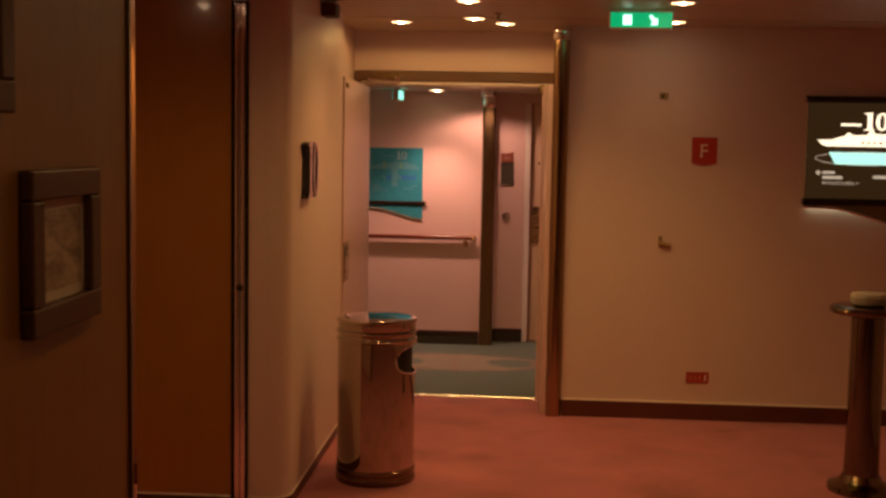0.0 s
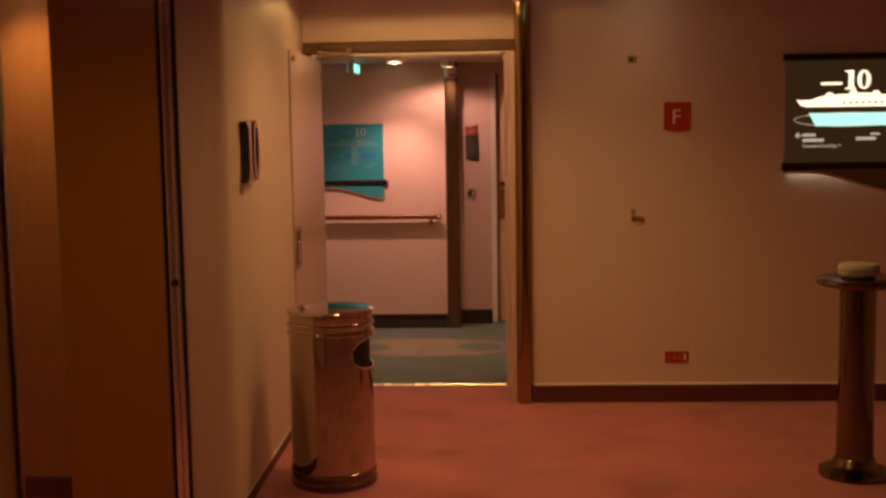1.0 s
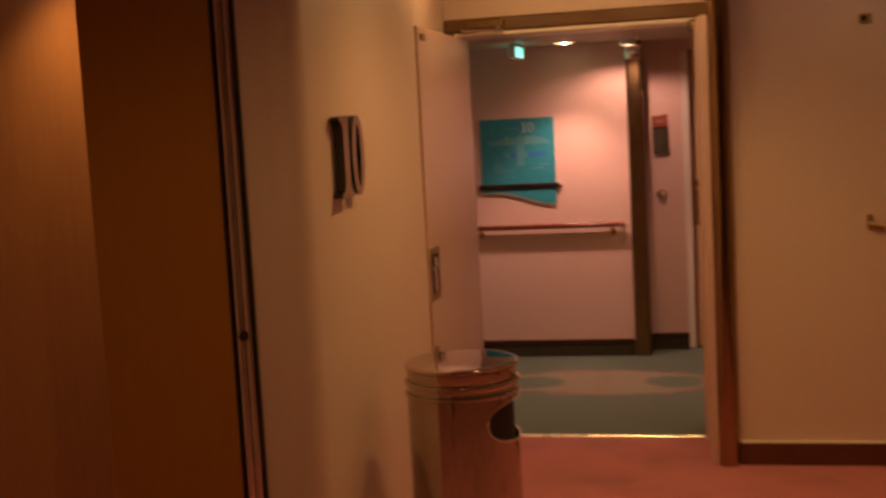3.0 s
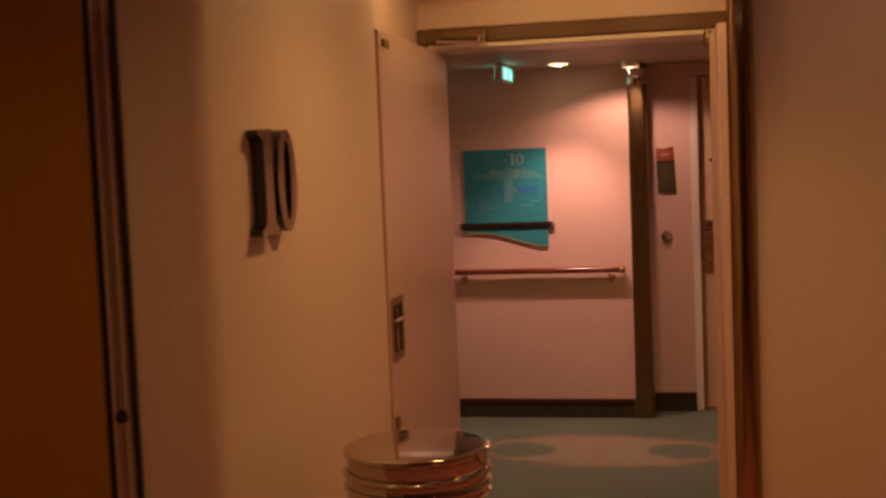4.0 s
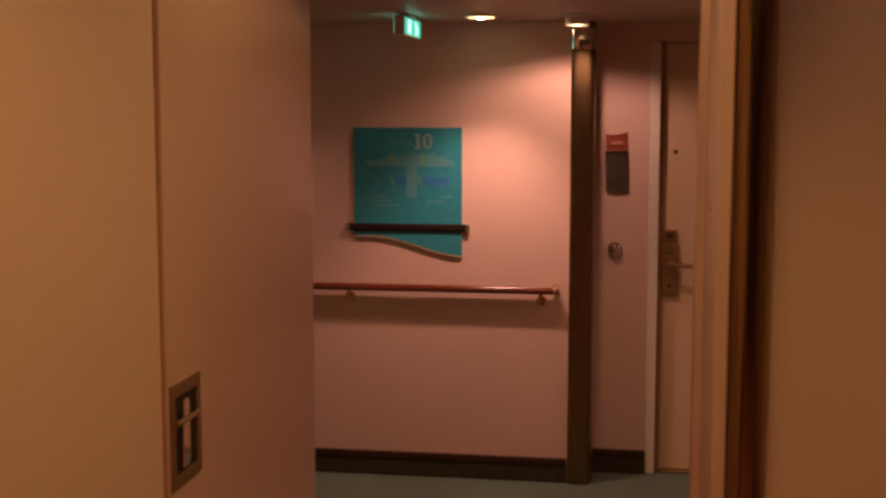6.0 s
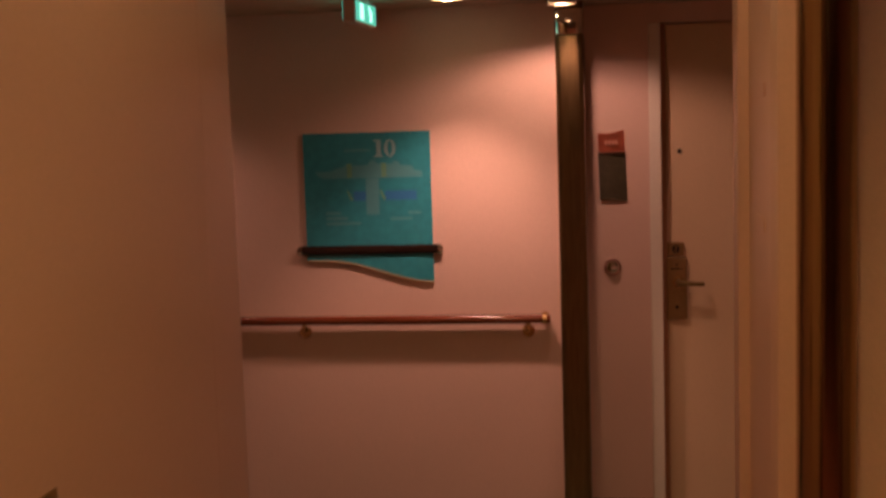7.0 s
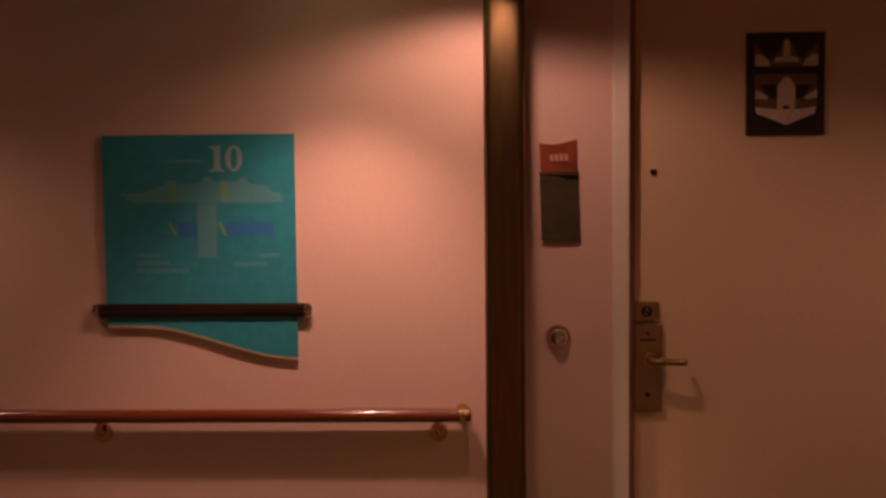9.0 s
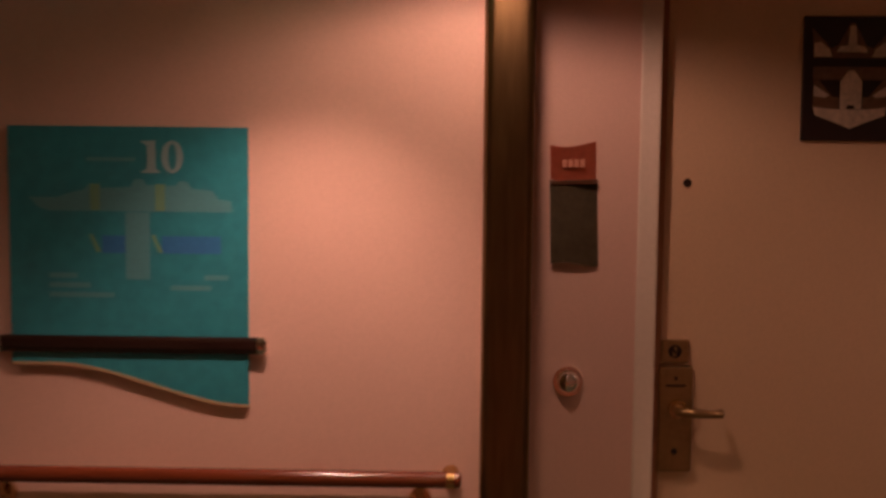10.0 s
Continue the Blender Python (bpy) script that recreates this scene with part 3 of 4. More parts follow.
def ship(x, z, w, h):
    """Outline of a many-decked hull, bow to the left."""
    pts = [(0, 0.42), (0.05, 0.10), (0.10, 0.0), (1.0, 0.0), (0.99, 0.35), (0.93, 0.40), (0.90, 0.66), (0.80, 0.72), (0.78, 0.92), (0.74, 0.96), (0.72, 0.80), (0.58, 0.82),
           (0.56, 1.0), (0.52, 1.0), (0.50, 0.76), (0.36, 0.72), (0.33, 0.86), (0.30, 0.86), (0.27, 0.66), (0.20, 0.56), (0.14, 0.42)]
    return [(x + w * u, z + h * v) for u, v in pts]


def hall_sign():
    s = thing("hall_deck_sign", -0.666, 10.589, 1.30, "teal deck sign with a wavy lower edge and faded ship print", "sign")
    edge = wave(-0.246, 0.246, -0.194, -0.279)
    part("panel", prism([(0.246, 0.293), (-0.246, 0.293)] + edge, -0.009, -0.002, "y"), M_TEAL, s)
    part("edge_strip", prism(edge + [(u, v - 0.006) for u, v in reversed(edge)], -0.0095, -0.001, "y"), M_TEALEDGE, s, "pale cut lower edge")
    def flat_bar(points, radius):
        bm = tube(points, radius, 20)
        for v in bm.verts:
            v.co.y = -0.009 + 0.55 * (v.co.y + 0.009)
        return bm
    z = -0.156
    bar = part("bar", flat_bar([(-0.268, -0.009, z), (0.268, -0.009, z)], 0.0185), M_DARKBAR, s, "dark varnished wooden cross bar", True)
    for d in (-1, 1):
        part("end_cap", flat_bar([(d * 0.266, -0.009, z), (d * 0.279, -0.009, z), (d * 0.284, -0.009, z)], [0.0205, 0.020, 0.013]), M_KNOB, bar, "polished end cap", True)
    f0, f1 = -0.0096, -0.0092
    part("number", ten_on_y(0.028, 0.199, 0.086, 0.066, f0, f1), M_PALETXT, s, "white printed number ten")
    part("printed_bar", box((-0.085, f0, 0.222), (0.015, f1, 0.230)), M_PALE, s)
    part("ship_print", prism(ship(-0.205, 0.120, 0.420, 0.066), f0, f1, "y"), M_PALE, s, "faded white ship side view")
    for x in (-0.078, 0.056):
        part("yellow_stripe", box((x, -0.0100, 0.122), (x + 0.020, f0 - 0.0001, 0.176)), M_YELLOW, s)
    for x, w in ((-0.055, 0.090), (0.068, 0.122)):
        part("deck_print", box((x, f0, 0.034), (x + w, f1, 0.070)), M_BLUE, s, "faded blue deck plan")
    for x in (-0.082, 0.046):
        part("stair_print", prism([(x, 0.072), (x + 0.008, 0.072), (x + 0.026, 0.036), (x + 0.016, 0.036)], -0.0100, f0 - 0.0001, "y"), M_YELLOW, s)
    part("core_print", box((-0.006, -0.0100, -0.02), (0.044, f0 - 0.0001, 0.118)), M_PALE, s)
    for x, z, w in ((-0.165, -0.008, 0.058), (-0.165, -0.028, 0.085), (-0.165, -0.048, 0.135), (0.155, -0.010, 0.05), (0.085, -0.032, 0.085)):
        part("printed_bar", box((x, f0, z - 0.010), (x + w, f1, z)), M_PALE, s)
    return s


hall_sign()


def lobby_sign():
    s = thing("lobby_deck_sign", 2.39, 8.128, 1.62, "backlit dark deck sign with chrome rails and lit ship drawing", "sign")
    part("panel", box((-0.342, -0.045, -0.262), (0.33, -0.004, 0.302), 0.004), G_PANEL, s)
    for z in (0.318, -0.279):
        part("rail", tube([(-0.362, -0.035, z), (0.35, -0.035, z)], 0.021, 18), M_BLACKMETAL, s, "black gloss rail", True)
        for x in (-0.364, 0.345):
            part("rail_cap", tube([(x, -0.035, z), (x + 0.007, -0.035, z)], 0.023, 18), M_CHROME, s, "chrome rail cap", True)
    part("edge_rod", tube([(-0.346, -0.040, -0.262), (-0.346, -0.040, 0.302)], 0.0045, 10), M_CHROME, s, "thin chrome side rod", True)
    curve = wave(-0.350, 0.335, -0.312, -0.440, 24)
    part("lower_panel", prism([(0.335, -0.288), (-0.350, -0.288)] + curve, -0.038, -0.032, "y"), M_TAUPE, s, "taupe wavy apron")
    part("wave_edge", tube([(u, -0.044, v) for u, v in curve], 0.0095, 16), M_KNOB, s, "curved chrome lower edge", True)
    part("light_strip", box((-0.310, -0.029, -0.3180), (0.310, -0.006, -0.3145), 0.001), G_STRIP, s, "lit tube strip behind the apron")
    f0, f1 = -0.0475, -0.0455
    part("number", ten_on_y(-0.020, 0.140, 0.140, 0.104, f0, f1), G_WHITE, s, "lit white number ten")
    part("printed_bar", box((-0.150, f0, 0.165), (-0.035, f1, 0.180)), G_WHITE, s)
    part("ship_print", prism(ship(-0.285, 0.045, 0.575, 0.092), f0, f1, "y"), G_WHITE, s, "lit white ship side view")
    for k in range(7):
        part("hull_window", box((-0.03 + 0.034 * k, -0.0490, 0.062), (-0.014 + 0.034 * k, f0 - 0.0003, 0.072)), M_PANELDARK, s)
    ring = bmesh.new()
    segs, rings = 40, []
    for y in (f0, f1):
        for a, b in ((0.295, 0.040), (0.290, 0.035)):
            rings.append([ring.verts.new((a * math.cos(2 * math.pi * i / segs), y, -0.025 + b * math.sin(2 * math.pi * i / segs))) for i in range(segs)])
    for p, q in ((0, 1), (2, 3), (0, 2), (1, 3)):
        for i in range(segs):
            j = (i + 1) % segs
            ring.faces.new((rings[p][i], rings[p][j], rings[q][j], rings[q][i]))
    part("hull_line", ring, G_GREY, s, "thin pale deck outline")
    part("deck_print", prism([(-0.215, 0.012), (0.215, 0.012), (0.25, -0.060), (-0.175, -0.060)], f0, f1, "y"), G_CYAN, s, "lit turquoise deck plan")
    part("arrow", prism([(-0.288, -0.110), (-0.268, -0.092), (-0.268, -0.106), (-0.252, -0.106), (-0.252, -0.114), (-0.268, -0.114), (-0.268, -0.128)], f0, f1, "y"), G_GREY, s)
    part("printed_bar", box((-0.245, f0, -0.116), (-0.175, f1, -0.100)), G_GREY, s)
    part("printed_bar", box((-0.245, f0, -0.146), (-0.130, f1, -0.128)), G_GREY, s)
    part("words", shift(lettering("Forward Lobby >", 0.030), -0.246, -0.0465, -0.178), G_GREY, s)
    part("printed_bar", box((0.045, f0, -0.140), (0.155, f1, -0.122)), G_GREY, s)
    part("printed_bar", box((0.125, f0, -0.112), (0.175, f1, -0.100)), G_GREY, s)
    return s


lobby_sign()


# ---------------------------------------------------------------- lobby wall details
def fire_sign():
    s = thing("fire_point_sign", 1.461, 8.129, 1.622, "small red sign with a white letter F", "sign")
    part("plate", prism([(-0.074, 0.083), (0.074, 0.083), (0.074, -0.070)] + [(0.074 - 0.148 * i / 10, -0.070 - 0.013 * math.sin(math.pi * i / 10)) for i in range(1, 10)] + [(-0.074, -0.070)], -0.006, 0, "y"), M_RED, s)
    bm = lettering("F", 0.115, 0.0012)
    part("letter", shift(bm, -0.032, -0.0075, -0.037), M_SIGNWHITE, s)
    return s


fire_sign()
low = thing("low_red_sign", 1.468, 8.129, 0.258, "small low-level red direction sign near the skirting", "sign")
part("plate", box((-0.068, -0.005, -0.034), (0.068, 0, 0.034), 0.002), M_RED, low)
for k in range(3):
    part("printed_bar", box((-0.050 + 0.028 * k, -0.0068, -0.014), (-0.034 + 0.028 * k, -0.0052, 0.014)), M_REDCARD, low)
part("printed_bar", box((0.040, -0.0068, -0.018), (0.052, -0.0052, 0.018)), M_SIGNWHITE, low)
hook = thing("wall_hook", 1.244, 8.129, 1.078, "small brass door holder hook on the wall", "hook")
part("plate", box((-0.036, -0.006, -0.036), (-0.014, 0, 0.032), 0.003), M_LOCK, hook)
part("arm", tube([(-0.026, -0.004, -0.008), (-0.020, -0.016, -0.012), (0.012, -0.019, -0.020), (0.034, -0.018, -0.024)], [0.012, 0.013, 0.012, 0.014], 12), M_LOCK, hook, smooth=True)
det = thing("wall_button", 1.212, 8.129, 1.945, "small bronze plate with a dark button high on the wall", "button")
part("plate", box((-0.026, -0.008, -0.020), (0.026, 0, 0.020), 0.003), M_LOCK, det)
part("button", disc_y(-0.008, 0, 0.010, -0.014, -0.0082, 20), M_BLACKMETAL, det, smooth=True)


def exit_sign(name, m, label, w, h, lit):
    s = thing(name, 0, 0, 0, label, "exit sign")
    part("housing", box((-w / 2, -0.022, -h), (w / 2, 0.022, -0.012), 0.006), M_WHITE, s)
    for side in (-1, 1):
        face = part("face", box((-w / 2 + 0.006, 0.0225 * side - 0.001, -h + 0.006), (w / 2 - 0.006, 0.0225 * side + 0.001, -0.018), 0.0005), lit, s, "lit green face")
        y0, y1 = (0.0245 * side - 0.0008, 0.0245 * side + 0.0008)
        c = -0.5 * h - 0.006
        part("door_mark", box((-0.22 * w - 0.022, y0, c - 0.026), (-0.22 * w + 0.022, y1, c + 0.026)), G_GREENW, face)
        part("arrow", prism([(0.12 * w, c + 0.020), (0.12 * w + 0.012, c + 0.028), (0.12 * w + 0.034, c + 0.002), (0.12 * w + 0.044, c + 0.012), (0.12 * w + 0.044, c - 0.026), (0.12 * w + 0.006, c - 0.026), (0.12 * w + 0.020, c - 0.012)], y0, y1, "y"), G_GREENW, face)
    part("mount", box((-0.06, -0.03, -0.012), (0.06, 0.03, 0), 0.002), M_CHROME, s, "ceiling mount plate")
    s.matrix_basis = m
    return s


exit_sign("lobby_exit_sign", pose(0.975, 7.2, LOBBY_Z), "lit green exit sign hung under the lobby ceiling", 0.325, 0.100, G_GREEN)
exit_sign("hall_exit_sign", pose(-0.585, 10.16, HALL_Z, 0, 0, 88), "lit green exit sign hung under the hall ceiling", 0.30, 0.090, G_SEAGREEN)


def downlight():
    s = thing("downlight", 0, 0, 0, "round recessed ceiling downlight, lit", "downlight", "ceiling downlights")
    rim = lathe([(0.070, -0.0005), (0.070, -0.005), (0.066, -0.008), (0.056, -0.008)], segments=32)
    part("rim", rim, M_WHITE, s, "thin pale rim", True)
    lens = part("lens", lathe([(0.054, -0.0083), (0.054, -0.0095), (0.030, -0.0105)], segments=32), G_LAMP, s, "glowing lens")
    part("bulb", lathe([(0.017, -0.0107), (0.016, -0.0125), (0.008, -0.0135)], segments=20), G_BULB, lens, "bright bulb face")
    return s


def sprinkler(x, y):
    s = thing("sprinkler", x, y, LOBBY_Z, "small dull brass fire sprinkler under the lobby ceiling", "sprinkler")
    part("rose", lathe([(0.030, 0.0), (0.031, -0.004), (0.020, -0.009)], segments=24), M_LOCK, s, smooth=True)
    part("stem", lathe([(0.009, -0.0092), (0.008, -0.032)], segments=16), M_LOCK, s, smooth=True)
    part("deflector", lathe([(0.006, -0.0322), (0.020, -0.036), (0.020, -0.038), (0.006, -0.040)], segments=20), M_LOCK, s, "round deflector plate", True)
    return s


sprinkler(0.235, 7.45)
first = downlight()
first.location = (LOBBY_LAMPS_AND_FILL[0][0], LOBBY_LAMPS_AND_FILL[0][1], LOBBY_Z)
# the last five copies are added fittings for the unseen fill lamps
for x, y, w, a, edge in LOBBY_LAMPS_AND_FILL[1:]:
    copy_thing(first, pose(x, y, LOBBY_Z))
# the last copy is an added fitting for that unseen fill
for x, y, w, a in HALL_LAMPS_AND_FILL:
    copy_thing(first, pose(x, y, HALL_Z))


def wall_washer(x, y):
    s = thing("ceiling_spotlight", x, y, HALL_Z, "short satin steel ceiling spotlight beside the bronze column", "spotlight")
    part("collar", lathe([(0.062, 0.0), (0.064, -0.004), (0.060, -0.010), (0.048, -0.012)], segments=32), M_SATIN, s, smooth=True)
    part("barrel", lathe([(0.046, -0.0125), (0.049, -0.018), (0.049, -0.044), (0.046, -0.046), (0.043, -0.044), (0.043, -0.014)], segments=32), M_SATIN, s, smooth=True)
    lens = part("lens", lathe([(0.042, -0.0145), (0.042, -0.0155), (0.020, -0.016)], segments=32), G_LAMP, s, "glowing lens")
    part("bulb", lathe([(0.017, -0.0162), (0.016, -0.018), (0.008, -0.019)], segments=20), G_BULB, lens, "bright bulb face")
    return s


wall_washer(*WASHER)

# ---------------------------------------------------------------- big wall numeral and open fire door
def wall_number():
    s = thing("wall_number", -0.632, 6.355, 1.382, "large number ten standing off the wall, black sides, polished face", "number")
    w, h = 0.268, 0.262
    back, front = 0.004, 0.036
    one = part("one", prism(numeral_one(0.44 * w, h), back, front, "x", 0.0015), M_BLACKMETAL, s, "black gloss body")
    part("face", prism(numeral_one(0.44 * w, h), front + 0.0003, front + 0.002, "x"), M_NUMFACE, one, "polished bronze face")
    nought = bmesh.new()
    numeral_nought(nought, 0.53 * w, h, lambda u, v, k: (back if k else front, 0.47 * w + u, v))
    nought = part("nought", nought, M_BLACKMETAL, s, "black gloss body", True)
    face = bmesh.new()
    numeral_nought(face, 0.53 * w, h, lambda u, v, k: (front + 0.0003 if k else front + 0.002, 0.47 * w + u, v))
    part("face", face, M_NUMFACE, nought, "polished bronze face", True)
    for y, z in ((0.064, 0.06), (0.064, 0.20), (0.197, 0.012), (0.197, 0.250)):
        part("stud", tube([(0, y, z), (0.005, y, z)], 0.005, 10), M_CHROME, s, smooth=True)
    return s


wall_number()


def fire_door():
    d = thing("fire_door", -0.6435, 7.62, 0, "cream steel fire door held open flat against the wall", "door")
    part("leaf", box((-0.040, 0.018, 0.012), (0.0200, 0.985, 2.006), 0.005, 3), M_CREAM, d)
    part("edge_strip", box((-0.040, 0.0085, 0.012), (0.0140, 0.0175, 2.006)), M_EDGE, d, "brown edge seal")
    frame_bars = [((0.024, 1.040), (0.200, 1.068)), ((0.024, 0.842), (0.200, 0.870)), ((0.024, 0.8705), (0.050, 1.0395)), ((0.174, 0.8705), (0.200, 1.0395))]
    plate = bmesh.new()
    for (y0, z0), (y1, z1) in frame_bars:
        box((0.0202, y0, z0), (0.0245, y1, z1), 0.0012, bm=plate)
    pull = part("flush_pull", plate, M_LOCK, d, "bronze flush pull frame")
    # thin flat sheet: the shade of the pull's hollow is put into its black
    part("recess", box((0.0202, 0.050, 0.870), (0.0208, 0.174, 1.040)), M_BLACK, pull, "black sheet in place of the shaded hollow behind the grip")
    part("crossbar", tube([(0.026, 0.046, 0.982), (0.030, 0.110, 0.984), (0.026, 0.178, 0.982)], [0.006, 0.007, 0.006], 12), M_LOCK, pull, "bronze crossbar", True)
    part("grip", prism([(0.082, 0.880), (0.112, 0.876), (0.124, 0.890), (0.118, 0.968), (0.122, 1.020), (0.110, 1.030), (0.090, 1.026), (0.084, 0.968)], 0.0215, 0.0285, "x", 0.002), M_KNOB, pull, "worn bright steel grip", True)
    part("latch_block", box((0.0205, 0.020, 0.600), (0.034, 0.060, 0.650), 0.004), M_LOCK, d, "small dark latch block")
    part("top_stay", box((0.0205, 0.06, 1.950), (0.030, 0.14, 1.978), 0.004), M_LOCK, d, "small stay bracket")
    return d


fire_door()
closer = thing("door_closer", -0.47, 8.575, 2.062, "metal door closer arm under the lintel", "door closer")
part("body", box((-0.12, -0.032, -0.018), (0.07, 0.008, 0.022), 0.006), M_BRONZE, closer)
part("arm", tube([(-0.14, -0.036, -0.022), (-0.02, -0.048, -0.030), (0.05, -0.042, -0.030)], 0.008, 10), M_CHROME, closer, smooth=True)
part("pivot", lathe([(0.016, -0.036), (0.018, -0.03), (0.018, -0.012), (0.012, -0.006)], 0.05, -0.040, 20), M_CHROME, closer, smooth=True)
pivot = thing("door_pivot", 0.497, 8.555, 1.984, "round bronze door pivot under the head rail", "door pivot")
part("barrel", lathe([(0.010, -0.024), (0.019, -0.022), (0.021, -0.012), (0.021, 0.022), (0.016, 0.030), (0.016, 0.035)], segments=24), M_BRONZE, pivot, smooth=True)
part("plate", box((-0.016, 0.010, -0.030), (0.012, 0.018, 0.034), 0.002), M_LOCK, pivot)
speaker = thing("wall_speaker", -0.631, 6.93, 2.30, "small dark box speaker high on the wall", "speaker")
part("case", box((0, -0.06, -0.035), (0.075, 0.06, 0.035), 0.008), M_DARKWOOD, speaker)
part("grille", box((0.0752, -0.05, -0.026), (0.078, 0.05, 0.026), 0.001), M_BLACK, speaker)


# ---------------------------------------------------------------- lift door and jamb
def lift_door():
    d = thing("lift_door", -1.12, 6.07, 0, "brown lacquered lift door beside a polished jamb", "lift door")
    part("leaf", box((-0.195, 0.004, 0.062), (0.234, 0.050, LOBBY_Z - 0.002), 0.004), M_LACQUER, d)
    part("kick_strip", box((-0.195, -0.001, 0.052), (0.234, 0.050, 0.0615), 0.002), M_WHITE, d, "pale strip over the plinth")
    part("plinth", box((-0.195, 0.004, 0), (0.234, 0.050, 0.0515)), M_SKIRT, d, "dark maroon plinth")
    return d


lift_door()
jamb = thing("lift_jamb", -0.848, 6.085, 0, "tall polished steel lift jamb with black edges", "lift jamb")
part("mirror_strip", box((-0.0295, -0.004, 0.0), (0.0295, 0.03, 2.235), 0.002), M_CHROME, jamb)
for x in (-0.0148, 0.0148):
    part("half_round_rib", prism(arc(x, -0.0042, 0.0138, 180, 360, 14), 0.0, 2.235), M_CHROME, jamb, "polished half-round rib", True)
for x0, x1 in ((-0.0375, -0.0300), (0.0300, 0.0375)):
    part("edge", box((x0, -0.018, 0), (x1, 0.03, 2.247), 0.002), M_BLACKMETAL, jamb, "black gloss edge")
part("top_cap", box((-0.0295, -0.018, 2.236), (0.0295, 0.03, 2.247), 0.002), M_BLACKMETAL, jamb, "black gloss edge")
key = part("key_switch", disc_y(0.0, 0.998, 0.014, -0.0235, -0.0142, 24), M_BLACKMETAL, jamb, "black key switch", True)
structure("wall_lift_head", box((-0.887, 6.09, 2.249), (-0.811, 6.2, LOBBY_Z)), M_WALL)


# ---------------------------------------------------------------- litter bin, ash stand, pictures
def opening(r, z, half, rise, k=40):
    """Rounded opening's outline on a drum: angle and height round its middle."""
    return [(half * math.copysign(abs(math.cos(a)) ** 0.75, math.cos(a)), z + rise * math.copysign(abs(math.sin(a)) ** 0.75, math.sin(a))) for a in (2 * math.pi * i / k for i in range(k))]


def pierced_drum(r, z0, z1, mid, half, rise, segments=120, rows=44):
    """A sheet drum whose side, towards +x, is cut by a rounded opening."""
    bm = bmesh.new()
    grid = [[bm.verts.new((r * math.cos(2 * math.pi * i / segments), r * math.sin(2 * math.pi * i / segments), z0 + (z1 - z0) * j / rows)) for i in range(segments)] for j in range(rows + 1)]
    for j in range(rows):
        for i in range(segments):
            a = (2 * math.pi * (i + 0.5) / segments + math.pi) % (2 * math.pi) - math.pi
            z = z0 + (z1 - z0) * (j + 0.5) / rows
            if (abs(a) / half) ** 2.6 + (abs(z - mid) / rise) ** 2.6 > 1:
                bm.faces.new((grid[j][i], grid[j][(i + 1) % segments], grid[j + 1][(i + 1) % segments], grid[j + 1][i]))
    bmesh.ops.delete(bm, geom=[v for v in bm.verts if not v.link_faces], context="VERTS")
    bmesh.ops.solidify(bm, geom=bm.faces[:], thickness=0.002)
    return bm


def bead(r, z, thick):
    """A half-round ring proud of the drum."""
    return [(r - 0.001, z - thick)] + [(r + thick * math.cos(a), z + thick * math.sin(a)) for a in (-math.pi / 2 + math.pi * i / 8 for i in range(9))] + [(r - 0.001, z + thick)]


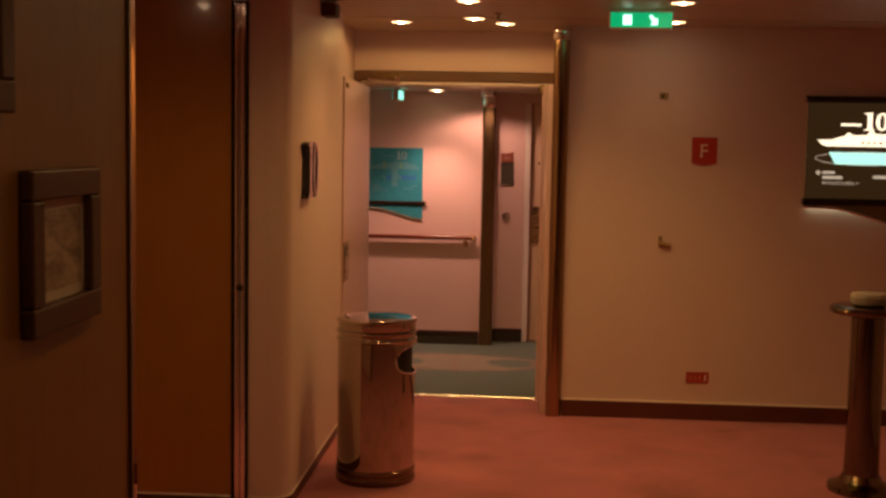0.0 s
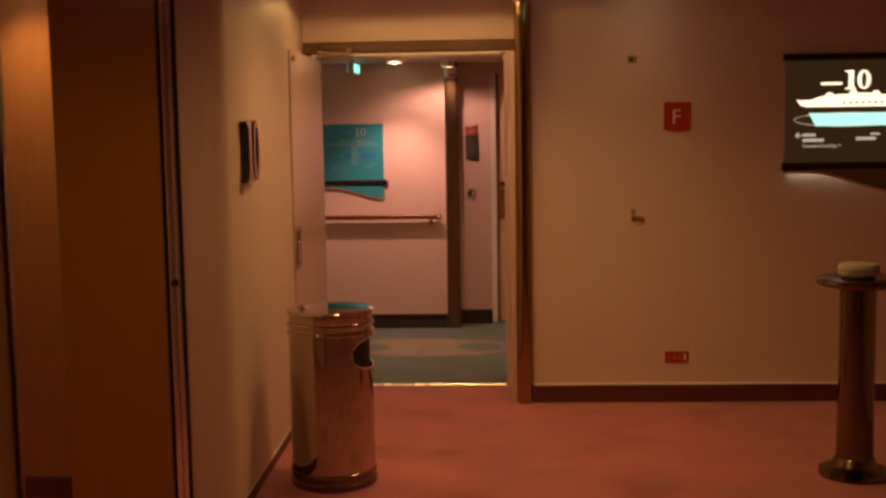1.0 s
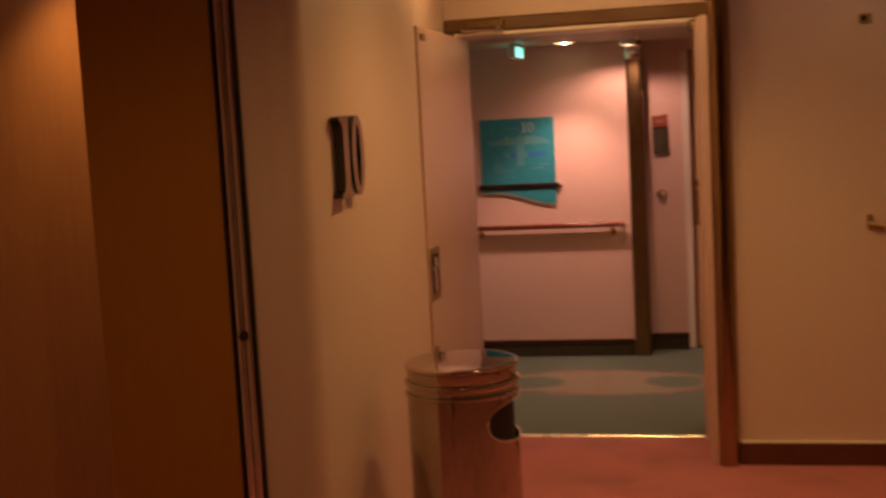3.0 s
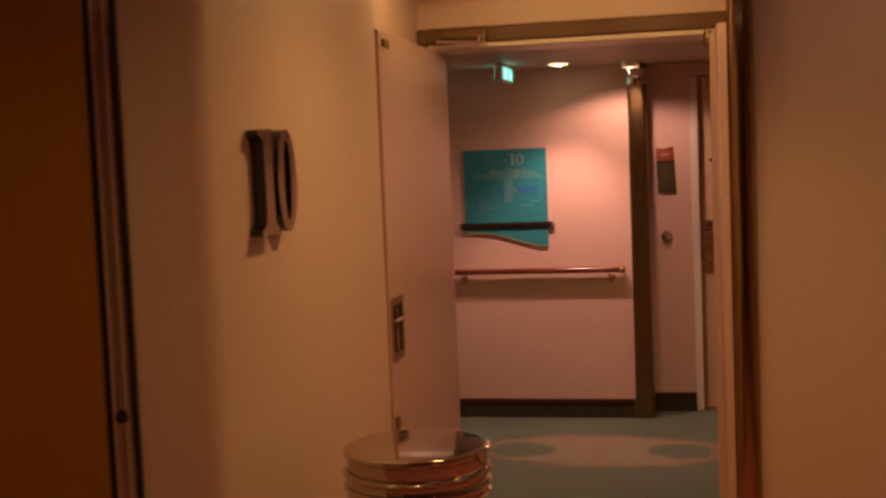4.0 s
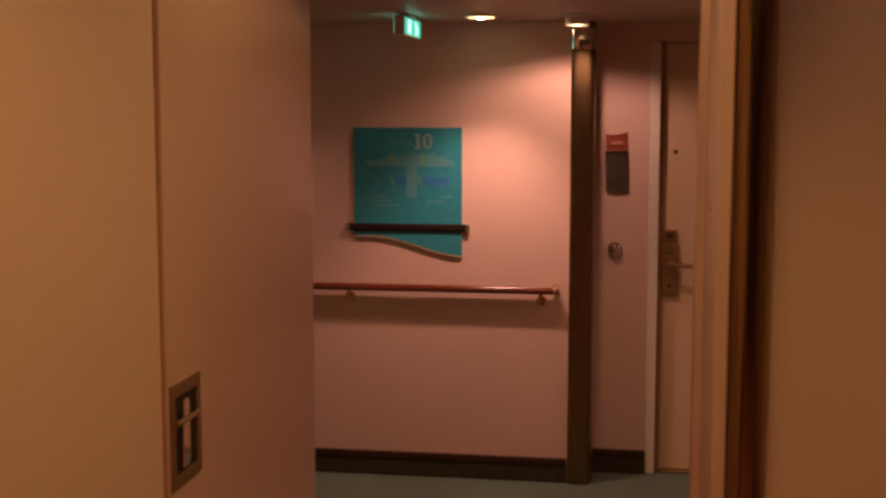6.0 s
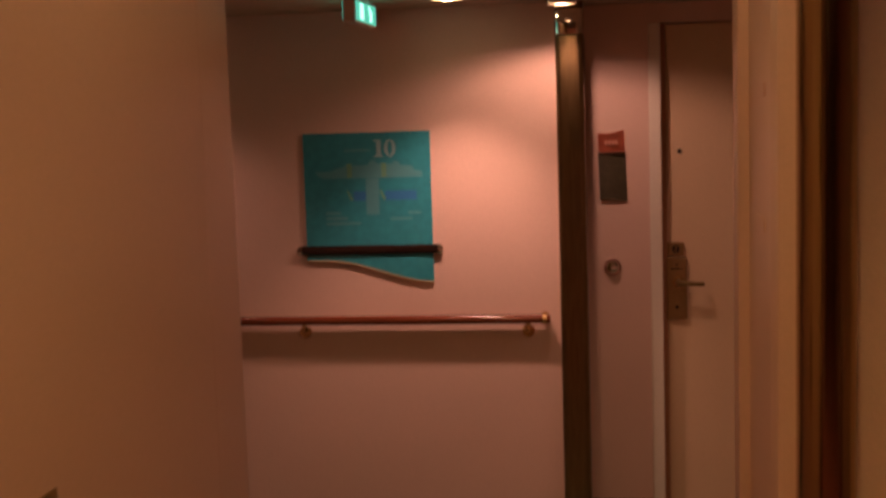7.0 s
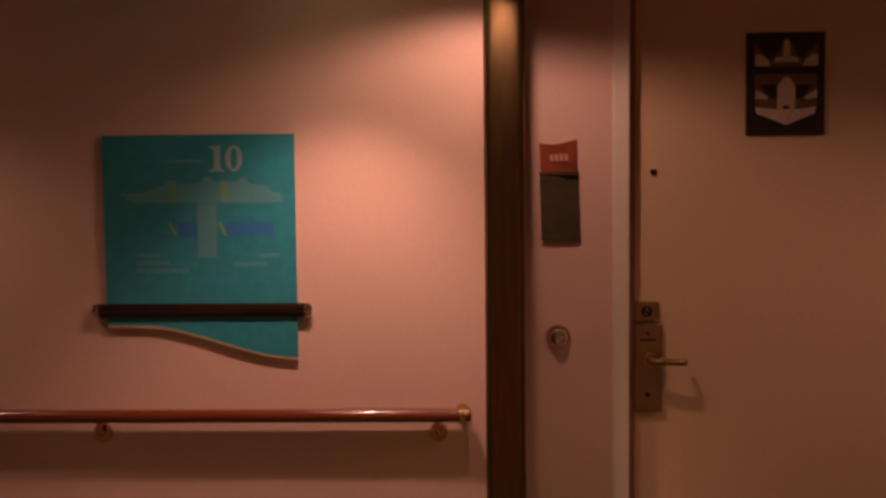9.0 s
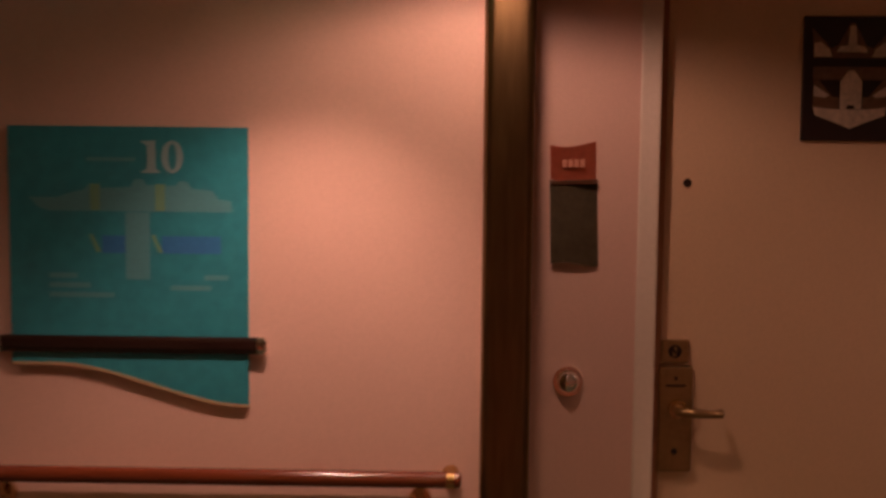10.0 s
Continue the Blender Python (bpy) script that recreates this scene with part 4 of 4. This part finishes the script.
def litter_bin():
    b = thing("litter_bin", -0.306, 6.65, 0, "tall round polished steel litter bin with a side opening", "bin")
    r, mid, half, rise = 0.190, 0.606, radians(54), 0.072
    part("body", pierced_drum(r, 0.0745, 0.690, mid, half, rise), M_BIN, b, smooth=True)
    part("liner", lathe([(r - 0.016, 0.08), (r - 0.016, 0.688), (r - 0.03, 0.689)], segments=48), M_BLACK, b, "black inner liner", True)
    rim = [((r + 0.001) * math.cos(a), (r + 0.001) * math.sin(a), z) for a, z in opening(r, mid, half, rise)]
    part("opening_rim", tube(rim + rim[:1], 0.005, 8), M_CHROME, b, "polished rolled rim", True)
    part("base_ring", lathe([(r + 0.003, 0.0), (r + 0.006, 0.004), (r + 0.006, 0.026), (r + 0.001, 0.031), (r + 0.001, 0.046), (r + 0.005, 0.051), (r + 0.005, 0.068), (r - 0.002, 0.074)], segments=72), M_ASH, b, "dark polished stepped base ring", True)
    part("lower_bead", lathe(bead(r, 0.6985, 0.008), segments=72), M_BIN, b, "rounded polished bead", True)
    part("collar", lathe([(r - 0.002, 0.7075), (r - 0.004, 0.711), (r - 0.004, 0.723), (r - 0.002, 0.7265)], segments=72), M_BIN, b, smooth=True)
    part("upper_bead", lathe(bead(r, 0.7355, 0.0085), segments=72), M_BIN, b, "rounded polished bead", True)
    lid = [(r - 0.004, 0.7445), (r - 0.002, 0.748), (r - 0.001, 0.780), (r + 0.004, 0.784), (r + 0.006, 0.790), (r + 0.004, 0.796), (r - 0.003, 0.799), (r - 0.018, 0.800), (r - 0.10, 0.803)]
    part("lid", lathe(lid, segments=72), M_BIN, b, "polished flat lid with a rolled edge", True)
    return b


litter_bin()


def ash_stand():
    s = thing("ash_stand", 2.06, 6.72, 0, "polished metal ash stand with a pale sand dish", "ash stand")
    part("foot", lathe([(0.155, 0.0), (0.160, 0.010), (0.155, 0.030), (0.105, 0.050), (0.086, 0.085)], segments=48), M_ASH, s, smooth=True)
    part("shaft", lathe([(0.084, 0.0852), (0.080, 0.30), (0.080, 0.860)], segments=48), M_ASH, s, smooth=True)
    tray = part("tray", lathe([(0.082, 0.8605), (0.150, 0.863), (0.178, 0.873), (0.185, 0.888), (0.178, 0.902), (0.160, 0.908), (0.110, 0.905)], segments=56), M_ASH, s, "dull metal ring tray", True)
    part("sand_dish", lathe([(0.070, 0.9085), (0.086, 0.920), (0.091, 0.950), (0.082, 0.966), (0.035, 0.972)], segments=40), M_SAND, tray, "pale sand filled dish", True)
    return s


ash_stand()


def framed_picture(y0, y1, z0, z1):
    cy, cz = 0.5 * (y0 + y1), 0.5 * (z0 + z1)
    hy, hz = 0.5 * (y1 - y0), 0.5 * (z1 - z0)
    p = thing("framed_picture", -0.608, cy, cz, "small picture in a deep dark wooden frame", "picture", "pictures on the gallery wall")
    w = 0.062
    for a, b in (((0, -hy, hz - w), (0.030, hy, hz)), ((0, -hy, -hz), (0.030, hy, -hz + w)), ((0, -hy, -hz + w + 0.0005), (0.030, -hy + w, hz - w - 0.0005)), ((0, hy - w, -hz + w + 0.0005), (0.030, hy, hz - w - 0.0005))):
        part("frame_bar", box(a, b, 0.006), M_DARKWOOD, p)
    part("mount", box((0.002, -hy + w, -hz + w), (0.010, hy - w, hz - w)), M_MAT, p, "ivory mount")
    part("print", box((0.0105, -hy + w + 0.018, -hz + w + 0.022), (0.0115, hy - w - 0.018, hz - w - 0.022)), M_ART, p, "faded grey landscape print")
    return p


framed_picture(3.20, 3.585, 1.25, 1.59)
framed_picture(2.76, 3.13, 1.70, 2.06)
